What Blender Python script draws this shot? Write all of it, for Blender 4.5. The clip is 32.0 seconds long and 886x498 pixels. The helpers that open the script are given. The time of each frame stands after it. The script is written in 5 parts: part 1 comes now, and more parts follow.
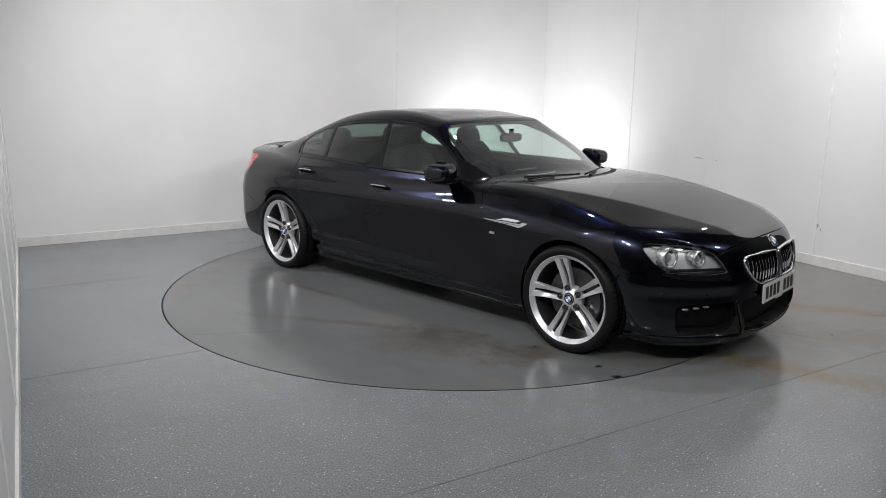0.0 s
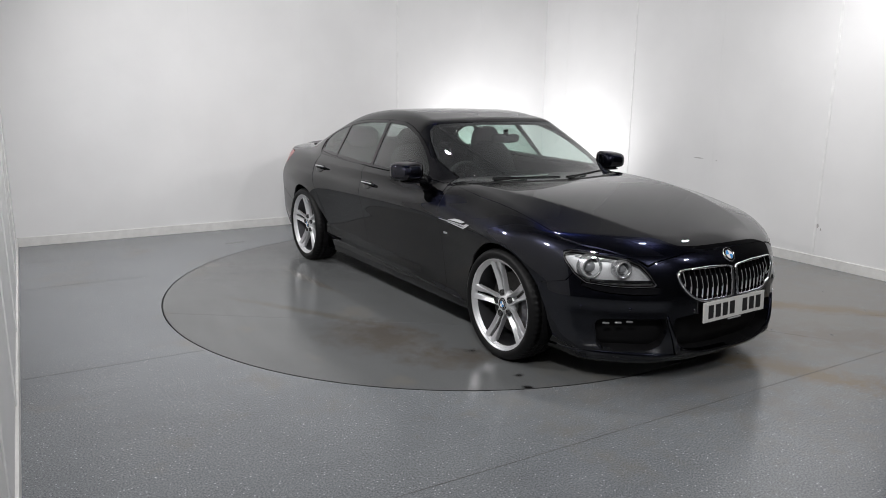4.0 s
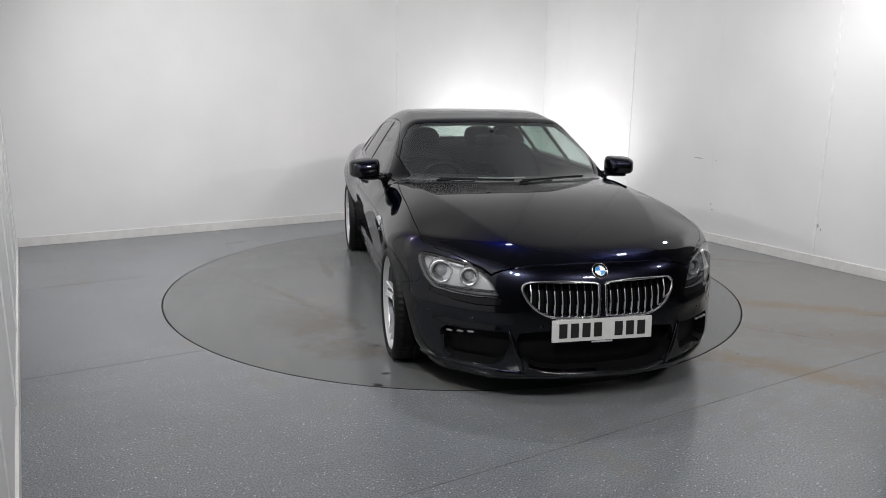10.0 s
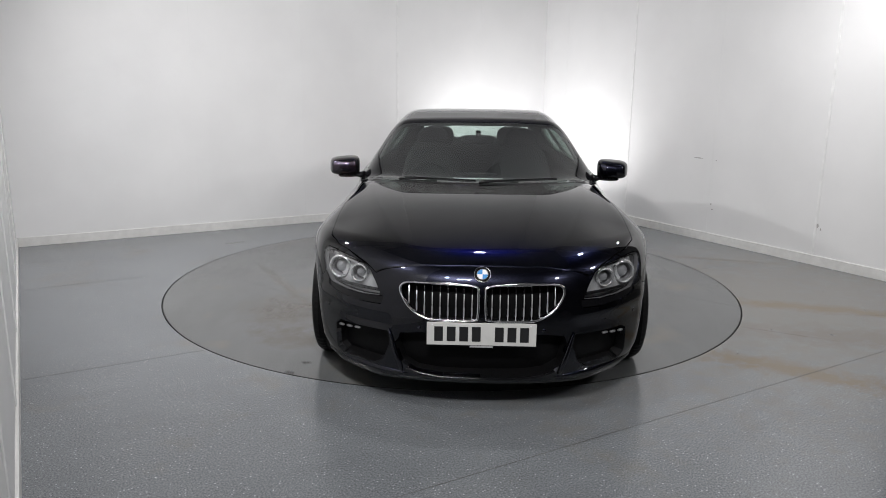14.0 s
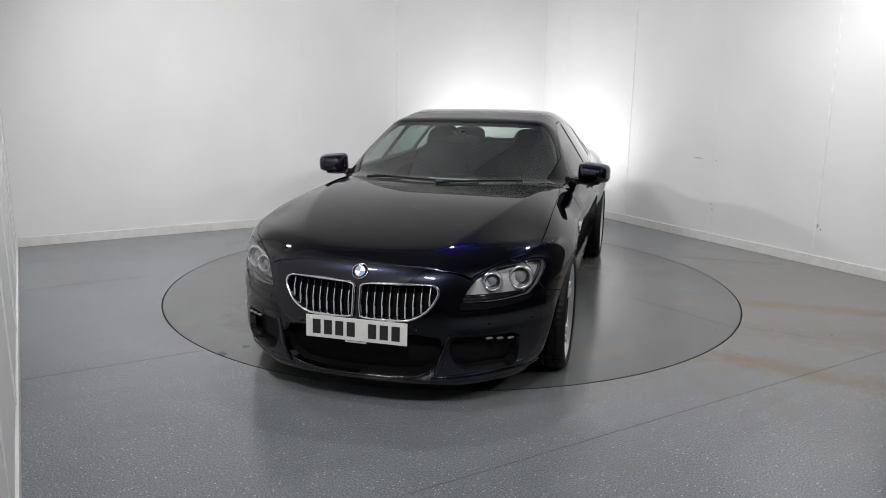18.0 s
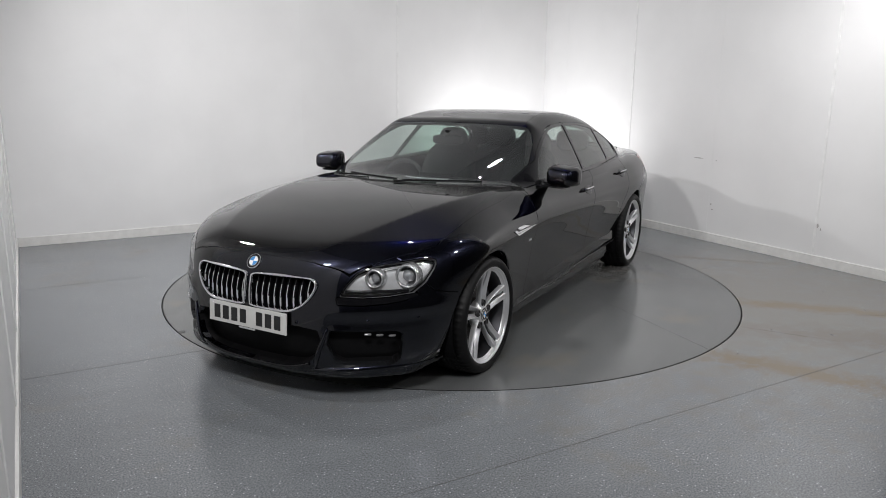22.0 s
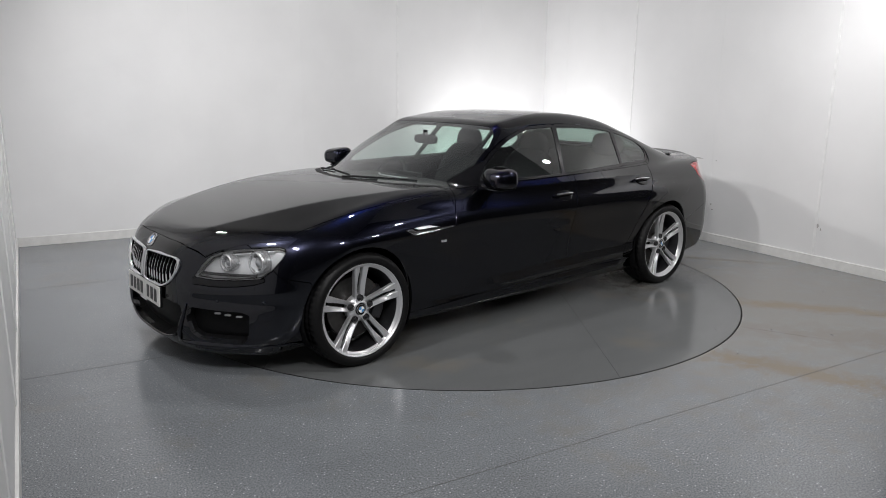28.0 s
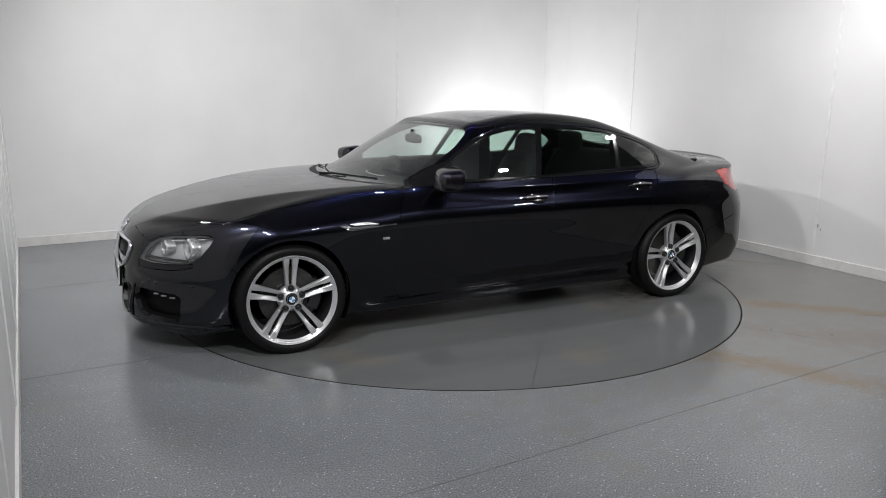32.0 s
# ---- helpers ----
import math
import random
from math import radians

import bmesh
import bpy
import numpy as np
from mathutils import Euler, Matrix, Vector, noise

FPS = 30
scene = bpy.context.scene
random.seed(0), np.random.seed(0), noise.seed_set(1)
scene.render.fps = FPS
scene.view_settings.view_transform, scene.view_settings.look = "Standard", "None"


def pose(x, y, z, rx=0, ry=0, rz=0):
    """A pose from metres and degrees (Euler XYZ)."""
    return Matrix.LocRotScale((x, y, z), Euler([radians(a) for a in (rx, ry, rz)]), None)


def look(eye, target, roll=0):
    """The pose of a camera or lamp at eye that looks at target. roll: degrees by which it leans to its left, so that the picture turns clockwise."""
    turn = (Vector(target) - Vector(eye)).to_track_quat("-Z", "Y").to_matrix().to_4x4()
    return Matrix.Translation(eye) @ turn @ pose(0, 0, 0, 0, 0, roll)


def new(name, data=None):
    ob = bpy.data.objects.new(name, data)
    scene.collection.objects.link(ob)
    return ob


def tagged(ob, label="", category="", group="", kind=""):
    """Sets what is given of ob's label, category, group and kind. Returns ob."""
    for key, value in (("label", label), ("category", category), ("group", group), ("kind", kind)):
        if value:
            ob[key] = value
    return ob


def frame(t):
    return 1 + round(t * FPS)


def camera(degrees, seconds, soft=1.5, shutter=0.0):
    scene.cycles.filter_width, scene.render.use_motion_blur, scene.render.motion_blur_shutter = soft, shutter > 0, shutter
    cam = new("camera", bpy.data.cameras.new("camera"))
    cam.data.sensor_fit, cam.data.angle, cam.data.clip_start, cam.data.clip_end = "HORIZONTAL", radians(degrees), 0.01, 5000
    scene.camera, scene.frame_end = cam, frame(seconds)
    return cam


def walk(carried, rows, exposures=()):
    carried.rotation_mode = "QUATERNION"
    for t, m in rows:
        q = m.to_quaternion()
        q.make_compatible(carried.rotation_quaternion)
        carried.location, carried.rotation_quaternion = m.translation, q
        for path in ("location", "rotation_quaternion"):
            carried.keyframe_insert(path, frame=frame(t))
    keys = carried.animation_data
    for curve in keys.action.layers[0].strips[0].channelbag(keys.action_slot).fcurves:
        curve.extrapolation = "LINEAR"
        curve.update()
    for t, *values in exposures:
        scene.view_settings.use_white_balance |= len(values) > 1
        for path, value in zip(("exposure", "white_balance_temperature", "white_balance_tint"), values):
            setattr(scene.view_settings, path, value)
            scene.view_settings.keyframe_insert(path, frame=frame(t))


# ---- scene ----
# The turntable's centre is the origin; the room's corner behind the car sets the walls.
FOV = 63.39
EYE = Vector((0.0, -5.789, 1.551))


def camera_pose():
    pitch, yaw, roll = 0.2183, -0.0120, 0.0115
    fw = Vector((math.sin(yaw) * math.cos(pitch), math.cos(yaw) * math.cos(pitch), -math.sin(pitch)))
    return look(EYE, EYE + fw * 5.0, math.degrees(roll))


cam = camera(FOV, 32.0, soft=0.9)
walk(cam, [(0.0, camera_pose()), (32.0, camera_pose())])

TURN = math.radians(30.9)
ROOM = Matrix.Translation((1.24, 4.30, 0)) @ Matrix.Rotation(TURN, 4, "Z")
CEIL = 8.6
DISC_R = 2.248


def car_pose(t):
    a = -0.7457 - 0.0602 * t + 0.0000099 * (t - 16.0) ** 2
    return Matrix.Rotation(a, 4, "Z")


def motions():
    times = [i * 1.0 for i in range(33)]
    walk(car, [(t, car_pose(t) @ Matrix.Translation((0.1329, 0.1940, 0))) for t in times])
    walk(disc, [(t, car_pose(t)) for t in times])


# ---- light ----
world = bpy.data.worlds.new("world")
scene.world = world
world.use_nodes = True
world.node_tree.nodes["Background"].inputs[0].default_value = (0.5, 0.52, 0.55, 1)
world.node_tree.nodes["Background"].inputs[1].default_value = 0.0
scene.view_settings.exposure = 0.0


def room_point(x, y, z):
    return ROOM @ Vector((x, y, z))


def area_lamp(name, eye, target, sx, sy, watts, color=(1, 0.988, 0.99), spread=180):
    data = bpy.data.lights.new(name, "AREA")
    data.shape, data.size, data.size_y, data.energy, data.color = "RECTANGLE", sx, sy, watts, color
    data.spread = radians(spread)
    ob = new(name, data)
    ob.matrix_world = look(eye, target)
    return ob


def spot_lamp(name, eye, target, watts, cone, blend, size=0.06, color=(1, 0.988, 0.99)):
    data = bpy.data.lights.new(name, "SPOT")
    data.energy, data.spot_size, data.spot_blend, data.shadow_soft_size, data.color = watts, radians(cone), blend, size, color
    ob = new(name, data)
    ob.matrix_world = look(eye, target)
    return ob


# small flood lights on the perimeter and one unseen high spot over the turntable
area_lamp("flood_or_fill_light", room_point(-5.9, -7.2, 2.9), room_point(-1.6, -0.9, 1.1), 0.24, 0.09, 35, spread=130)
area_lamp("flood_or_fill_light", room_point(-6.1, -4.9, 2.9), room_point(-1.2, -1.6, 1.0), 0.24, 0.09, 37, spread=130)
area_lamp("flood_or_fill_light", room_point(-1.3, -7.3, 3.0), room_point(-4.6, -0.4, 1.2), 0.24, 0.09, 17, spread=130)
area_lamp("flood_or_fill_light", room_point(-3.4, -8.7, 3.1), room_point(-3.4, -0.4, 1.1), 0.24, 0.09, 24, spread=130)
# the third of these is an added fill over the near floor
for q, watts in (((-0.85, -4.65, 2.8), 19), ((-2.4, -5.2, 2.9), 10), ((-6.1, -6.9, 3.2), 29)):
    lamp = area_lamp("flood_or_fill_light", room_point(*q), room_point(-1.5, -4.4, 0.0), 0.13, 0.04, watts)
    lamp.matrix_world = Matrix.Translation(room_point(*q)) @ Matrix.Rotation(radians(34), 4, "Z")
area_lamp("flood_or_fill_light", room_point(-5.9, -2.1, 2.9), room_point(-3.5, -1.8, 0.5), 0.24, 0.09, 44, spread=170)
# added overhead to throw the shadow in front of the bumper
spot_lamp("spot_light", room_point(-2.0, -1.7, 7.9), room_point(-3.6, -4.3, 0.0), 520, 85, 1.0, size=0.12)
# a low lamp in the corner behind the turntable washes both walls
area_lamp("corner_light", room_point(-1.2, -1.0, 0.72), room_point(-0.25, -0.10, 1.55), 1.5, 0.25, 21.0)

# ---- materials ----


def material(name, color, rough=0.5, metal=0.0, spec=0.5, edge=None, grain=0.0, scale=40.0, bump=0.0, coat=0.0, emit=None, detail=4.0):
    m = bpy.data.materials.new(name)
    m.use_nodes = True
    nt = m.node_tree
    b = nt.nodes["Principled BSDF"]
    b.inputs["Base Color"].default_value = (*color, 1)
    b.inputs["Roughness"].default_value = rough
    b.inputs["Metallic"].default_value = metal
    b.inputs["Specular IOR Level"].default_value = spec
    b.inputs["Coat Weight"].default_value = coat
    b.inputs["Coat Roughness"].default_value = 0.02
    if edge:
        b.inputs["Specular Tint"].default_value = (*edge, 1)
        b.inputs["Coat IOR"].default_value = 1.56
    if emit:
        b.inputs["Emission Color"].default_value = (*emit[:3], 1)
        b.inputs["Emission Strength"].default_value = emit[3]
    if grain or bump:
        tc = nt.nodes.new("ShaderNodeTexCoord")
        n = nt.nodes.new("ShaderNodeTexNoise")
        n.inputs["Scale"].default_value, n.inputs["Detail"].default_value = scale, detail
        nt.links.new(tc.outputs["Object"], n.inputs["Vector"])
        if grain:
            r = nt.nodes.new("ShaderNodeMapRange")
            r.inputs["From Min"].default_value, r.inputs["From Max"].default_value = 0.3, 0.7
            r.inputs["To Min"].default_value, r.inputs["To Max"].default_value = 1 - grain, 1 + grain
            x = nt.nodes.new("ShaderNodeMix")
            x.data_type, x.blend_type = "RGBA", "MULTIPLY"
            x.inputs["Factor"].default_value = 1
            x.inputs["A"].default_value = (*color, 1)
            nt.links.new(n.outputs["Fac"], r.inputs["Value"])
            nt.links.new(r.outputs["Result"], x.inputs["B"])
            nt.links.new(x.outputs["Result"], b.inputs["Base Color"])
        if bump:
            k = nt.nodes.new("ShaderNodeBump")
            k.inputs["Strength"].default_value, k.inputs["Distance"].default_value = bump, 0.002
            nt.links.new(n.outputs["Fac"], k.inputs["Height"])
            nt.links.new(k.outputs["Normal"], b.inputs["Normal"])
    return m


def floor_material(name, seed, base, stains, flecks, gloss, speck):
    """Speckled grey safety vinyl with scuffs and brownish tyre stains."""
    m = material(name, (0.17, 0.18, 0.19), 0.42, spec=0.5)
    nt = m.node_tree
    b = nt.nodes["Principled BSDF"]
    tc = nt.nodes.new("ShaderNodeTexCoord")
    mp = nt.nodes.new("ShaderNodeMapping")
    mp.inputs["Location"].default_value = (seed, seed * 2, 0)
    nt.links.new(tc.outputs["Object"], mp.inputs["Vector"])

    def noise_node(scale, detail, rough=0.55):
        n = nt.nodes.new("ShaderNodeTexNoise")
        n.inputs["Scale"].default_value, n.inputs["Detail"].default_value, n.inputs["Roughness"].default_value = scale, detail, rough
        nt.links.new(mp.outputs["Vector"], n.inputs["Vector"])
        return n

    def ramp(src, a, c, lo, hi):
        r = nt.nodes.new("ShaderNodeMapRange")
        for key, v in zip(("From Min", "From Max", "To Min", "To Max"), (a, c, lo, hi)):
            r.inputs[key].default_value = v
        nt.links.new(src, r.inputs["Value"])
        return r.outputs["Result"]

    def mix(kind, fac, a, c):
        x = nt.nodes.new("ShaderNodeMix")
        x.data_type, x.blend_type = "RGBA", kind
        for key, v in (("Factor", fac), ("A", a), ("B", c)):
            if isinstance(v, (int, float)):
                x.inputs[key].default_value = v
            elif isinstance(v, tuple):
                x.inputs[key].default_value = (*v, 1)
            else:
                nt.links.new(v, x.inputs[key])
        return x.outputs["Result"]

    fine = ramp(noise_node(125, 4, 0.75).outputs["Fac"], 0.36, 0.64, 1 - speck, 1 + speck)
    col = mix("MULTIPLY", 1, base, fine)
    vor = nt.nodes.new("ShaderNodeTexVoronoi")
    vor.inputs["Scale"].default_value = 52
    nt.links.new(mp.outputs["Vector"], vor.inputs["Vector"])
    fleck = ramp(vor.outputs["Distance"], 0.12, 0.20, flecks, 0)
    pick = ramp(vor.outputs["Color"], 0.35, 0.75, 0.15, 1.0)
    both = nt.nodes.new("ShaderNodeMath")
    both.operation = "MULTIPLY"
    nt.links.new(fleck, both.inputs[0])
    nt.links.new(pick, both.inputs[1])
    col = mix("MIX", both.outputs[0], col, (0.75, 0.77, 0.8))
    cloud = ramp(noise_node(0.9, 5, 0.6).outputs["Fac"], 0.35, 0.7, 0.92, 1.07)
    col = mix("MULTIPLY", 1, col, cloud)
    stain = ramp(noise_node(1.6, 6, 0.62).outputs["Fac"], 0.56, 0.74, 0, 0.45)
    col = mix("MIX", stain, col, (0.19, 0.165, 0.125))
    wob = noise_node(7, 5, 0.7).outputs["Fac"]
    # long smears from wiping and tyres
    sm = nt.nodes.new("ShaderNodeMapping")
    sm.inputs["Rotation"].default_value = (0, 0, radians(38))
    sm.inputs["Scale"].default_value = (1.2, 7.0, 1)
    nt.links.new(tc.outputs["Object"], sm.inputs["Vector"])
    smear = nt.nodes.new("ShaderNodeTexNoise")
    smear.inputs["Scale"].default_value, smear.inputs["Detail"].default_value = 1.3, 6
    nt.links.new(sm.outputs["Vector"], smear.inputs["Vector"])
    col = mix("MULTIPLY", 1, col, ramp(smear.outputs["Fac"], 0.3, 0.7, 0.965, 1.035))
    for (cx, cy), (ra, rb), turn, tone, power in stains:
        mm = nt.nodes.new("ShaderNodeMapping")
        mm.vector_type = "TEXTURE"
        mm.inputs["Location"].default_value = (cx, cy, 0)
        mm.inputs["Rotation"].default_value = (0, 0, radians(turn))
        mm.inputs["Scale"].default_value = (ra, rb, 1)
        nt.links.new(tc.outputs["Object"], mm.inputs["Vector"])
        ln = nt.nodes.new("ShaderNodeVectorMath")
        ln.operation = "LENGTH"
        nt.links.new(mm.outputs["Vector"], ln.inputs[0])
        ad = nt.nodes.new("ShaderNodeMath")
        ad.operation = "MULTIPLY_ADD"
        ad.inputs[1].default_value = 2.2
        nt.links.new(wob, ad.inputs[0])
        nt.links.new(ln.outputs["Value"], ad.inputs[2])
        col = mix("MIX", ramp(ad.outputs[0], 1.35, 2.25, power, 0), col, tone)
    nt.links.new(col, b.inputs["Base Color"])
    nt.links.new(ramp(noise_node(3.5, 5).outputs["Fac"], 0.3, 0.7, gloss[0], gloss[1]), b.inputs["Roughness"])
    k = nt.nodes.new("ShaderNodeBump")
    k.inputs["Strength"].default_value, k.inputs["Distance"].default_value = 0.12, 0.001
    nt.links.new(noise_node(300, 2).outputs["Fac"], k.inputs["Height"])
    nt.links.new(k.outputs["Normal"], b.inputs["Normal"])
    return m


# stains: centre, half axes, turn in degrees, colour, strength
M_FLOOR = floor_material("floor_vinyl", 0.0, (0.182, 0.194, 0.206), [
    ((-1.6, -4.6), (3.4, 2.2), -35, (0.185, 0.175, 0.158), 0.8),
    ((-0.6, -3.6), (0.6, 0.07), -46, (0.15, 0.12, 0.08), 0.5),
    ((-0.9, -5.4), (0.5, 0.012), -30, (0.06, 0.05, 0.04), 0.7),
    ((-2.0, -5.25), (0.3, 0.01), -58, (0.06, 0.055, 0.045), 0.6),
    ((-1.28, -5.0), (1.0, 0.13), -46, (0.17, 0.130, 0.078), 0.8),
    ((-2.53, -5.7), (0.9, 0.16), -62, (0.17, 0.130, 0.078), 0.75),
    ((-1.7, -5.5), (0.7, 0.25), -40, (0.13, 0.11, 0.085), 0.45),
    ((-4.5, -0.75), (0.14, 0.04), 10, (0.04, 0.04, 0.04), 0.7)], 0.65, (0.155, 0.205), 0.48)
M_DISC = floor_material("turntable_vinyl", 7.3, (0.127, 0.131, 0.133), [
    ((2.06, -0.86), (0.032, 0.028), 30, (0.008, 0.008, 0.008), 1.0),
    ((1.90, -0.80), (0.034, 0.024), 80, (0.012, 0.011, 0.010), 1.0),
    ((0.95, -1.15), (0.45, 0.30), 20, (0.085, 0.07, 0.055), 0.7),
    ((1.5, -0.95), (0.3, 0.16), 70, (0.09, 0.075, 0.06), 0.7),
    ((-1.2, 0.9), (0.5, 0.25), 30, (0.09, 0.08, 0.065), 0.6),
    ((1.3, 0.9), (0.4, 0.2), 30, (0.09, 0.08, 0.065), 0.6),
    ((1.45, -0.8), (0.05, 0.05), 0, (0.03, 0.025, 0.02), 0.8),
    ((0.3, -1.3), (0.9, 0.05), 30, (0.10, 0.085, 0.065), 0.5),
    ((-0.6, -1.0), (0.7, 0.05), 5, (0.10, 0.085, 0.065), 0.5)], 0.05, (0.13, 0.19), 0.2)
M_WALL = material("white_cladding", (0.775, 0.775, 0.778), 0.45, grain=0.03, scale=1.5, spec=0.35)
M_TRIM = material("white_trim", (0.8, 0.8, 0.8), 0.4, grain=0.08, scale=9)
M_SKIRT = material("scuffed_skirting", (0.72, 0.715, 0.70), 0.6, grain=0.06, scale=14)
M_SCUFF = material("scuff_grey", (0.42, 0.41, 0.4), 0.7, grain=0.3, scale=60)
M_UNSEENWALL = material("unseen_wall_black", (0.05, 0.05, 0.052), 0.8, grain=0.05, scale=3)
M_CEILGREY = material("ceiling_grey", (0.38, 0.38, 0.385), 0.8, grain=0.08, scale=2)
M_BLACKGAP = material("black_rubber", (0.012, 0.012, 0.013), 0.6, grain=0.2, scale=60)
M_JOINT = material("weld_grey", (0.09, 0.09, 0.09), 0.6, grain=0.55, scale=5)
M_PAINT = material("carbon_black_paint", (0.0100, 0.0108, 0.0185), 0.28, metal=1.0, spec=0.0, coat=1.0, edge=(0.03, 0.035, 0.08))
M_SHELL = material("black_underbody", (0.005, 0.005, 0.0055), 0.8, spec=0.05, grain=0.2, scale=30)
M_GLOSSBLACK = material("gloss_black_trim", (0.005, 0.005, 0.006), 0.12, spec=0.3, coat=0.3)
M_MATTBLACK = material("matt_black_plastic", (0.0045, 0.0045, 0.005), 0.5, spec=0.12, grain=0.25, scale=120)
M_SATIN = material("satin_chrome", (0.8, 0.8, 0.82), 0.28, metal=0.75)
M_CHROME = material("chrome", (0.82, 0.82, 0.84), 0.14, metal=1.0)
M_ALLOY = material("silver_alloy", (0.68, 0.685, 0.70), 0.30, metal=0.68, coat=0.2)
M_ALLOYDARK = material("darkened_alloy", (0.085, 0.085, 0.092), 0.42, metal=0.9)
M_TYRE = material("tyre_rubber", (0.006, 0.006, 0.0063), 0.5, spec=0.18, grain=0.2, scale=80, bump=0.3)
M_STEEL = material("brake_steel", (0.09, 0.087, 0.084), 0.45, metal=0.9, grain=0.15, scale=40)
M_LEATHER = material("black_leather", (0.014, 0.014, 0.0145), 0.6, spec=0.1, grain=0.15, scale=12)
M_DASH = material("dash_plastic", (0.013, 0.013, 0.0135), 0.6, spec=0.12, grain=0.15, scale=20)
M_RED = material("red_tail_lens", (0.36, 0.012, 0.012), 0.12, coat=0.8)
M_PLATE = material("white_plate", (0.64, 0.64, 0.62), 0.35, grain=0.03, scale=30)
M_INK = material("black_ink", (0.015, 0.015, 0.016), 0.4)
M_BLUE = material("enamel_blue", (0.06, 0.25, 0.55), 0.25, coat=0.6)
M_WHITE = material("enamel_white", (0.8, 0.8, 0.8), 0.25, coat=0.6)
M_LAMPRIM = material("lamp_rim_grey", (0.14, 0.14, 0.145), 0.45, metal=0.1)
M_REFLECTOR = material("frosted_reflector", (0.66, 0.665, 0.67), 0.22, metal=0.8)
M_FOG = material("fog_lamp_silver", (0.30, 0.30, 0.31), 0.3, metal=0.7)
M_HEADSILVER = material("headlamp_silver", (0.58, 0.585, 0.595), 0.34, metal=0.35)


def glass_material(name, tint, rough=0.0, haze=0.0):
    """Thin clear glass: a tinted see-through pane with a real reflection and a painted haze."""
    m = bpy.data.materials.new(name)
    m.use_nodes = True
    nt = m.node_tree
    nt.nodes.clear()
    out = nt.nodes.new("ShaderNodeOutputMaterial")
    t = nt.nodes.new("ShaderNodeBsdfTransparent")
    t.inputs["Color"].default_value = (*tint, 1)
    g = nt.nodes.new("ShaderNodeBsdfGlossy")
    g.inputs["Roughness"].default_value = rough
    f = nt.nodes.new("ShaderNodeLayerWeight")
    f.inputs["Blend"].default_value = 0.5
    p5 = nt.nodes.new("ShaderNodeMath")
    p5.operation = "POWER"
    p5.inputs[1].default_value = 4.0
    nt.links.new(f.outputs["Facing"], p5.inputs[0])
    ma = nt.nodes.new("ShaderNodeMath")
    ma.operation = "MULTIPLY_ADD"
    ma.inputs[1].default_value, ma.inputs[2].default_value = 0.87, 0.13
    nt.links.new(p5.outputs[0], ma.inputs[0])
    f = ma
    x = nt.nodes.new("ShaderNodeMixShader")
    nt.links.new(f.outputs[0], x.inputs[0])
    nt.links.new(t.outputs[0], x.inputs[1])
    nt.links.new(g.outputs[0], x.inputs[2])
    nt.links.new(x.outputs[0], out.inputs[0])
    # flat grey diffuse stands in for the ceiling's veiling reflection
    if haze:
        d = nt.nodes.new("ShaderNodeBsdfDiffuse")
        d.inputs["Color"].default_value = (0.5, 0.52, 0.55, 1)
        y = nt.nodes.new("ShaderNodeMixShader")
        y.inputs[0].default_value = haze
        nt.links.new(t.outputs[0], y.inputs[1])
        nt.links.new(d.outputs[0], y.inputs[2])
        nt.links.new(y.outputs[0], x.inputs[1])
    return m


M_GLASS = glass_material("windscreen_glass", (0.76, 0.85, 0.81), haze=0.03)
M_SIDEGLASS = glass_material("side_glass", (0.82, 0.90, 0.865), haze=0.012)
M_TINTGLASS = glass_material("privacy_glass", (0.42, 0.54, 0.485))
M_REARGLASS = glass_material("rear_screen_glass", (0.70, 0.79, 0.75))
M_LENS = glass_material("clear_lens", (0.93, 0.94, 0.95))

# ---- mesh helpers ----


def mesh_object(name, bm, mat, smooth=False):
    me = bpy.data.meshes.new(name)
    bm.to_mesh(me)
    bm.free()
    if smooth:
        for f in me.polygons:
            f.use_smooth = True
    me.materials.append(mat)
    return new(name, me)


def part(name, bm, mat, parent, label="", smooth=False):
    ob = mesh_object(name, bm, mat, smooth)
    ob.parent = parent
    return tagged(ob, label)


def box(bm, lo, hi, m=None, bevel=0.0):
    c = [(a + b) / 2 for a, b in zip(lo, hi)]
    s = [b - a for a, b in zip(lo, hi)]
    r = bmesh.ops.create_cube(bm, size=1.0, matrix=Matrix.Translation(c) @ Matrix.Diagonal((*s, 1)))
    if bevel:
        es = list({e for v in r["verts"] for e in v.link_edges})
        out = bmesh.ops.bevel(bm, geom=es, offset=bevel, segments=2, affect="EDGES", profile=0.7)
        vs = list({v for f in out["faces"] for v in f.verts} | {v for v in r["verts"] if v.is_valid})
    else:
        vs = r["verts"]
    if m is not None:
        bmesh.ops.transform(bm, matrix=m, verts=vs)
    return vs


def structure(name, bm, mat, label, m=None, smooth=False):
    ob = mesh_object(name, bm, mat, smooth)
    if m is not None:
        ob.matrix_world = m
    return tagged(ob, label, "", "", "structure")


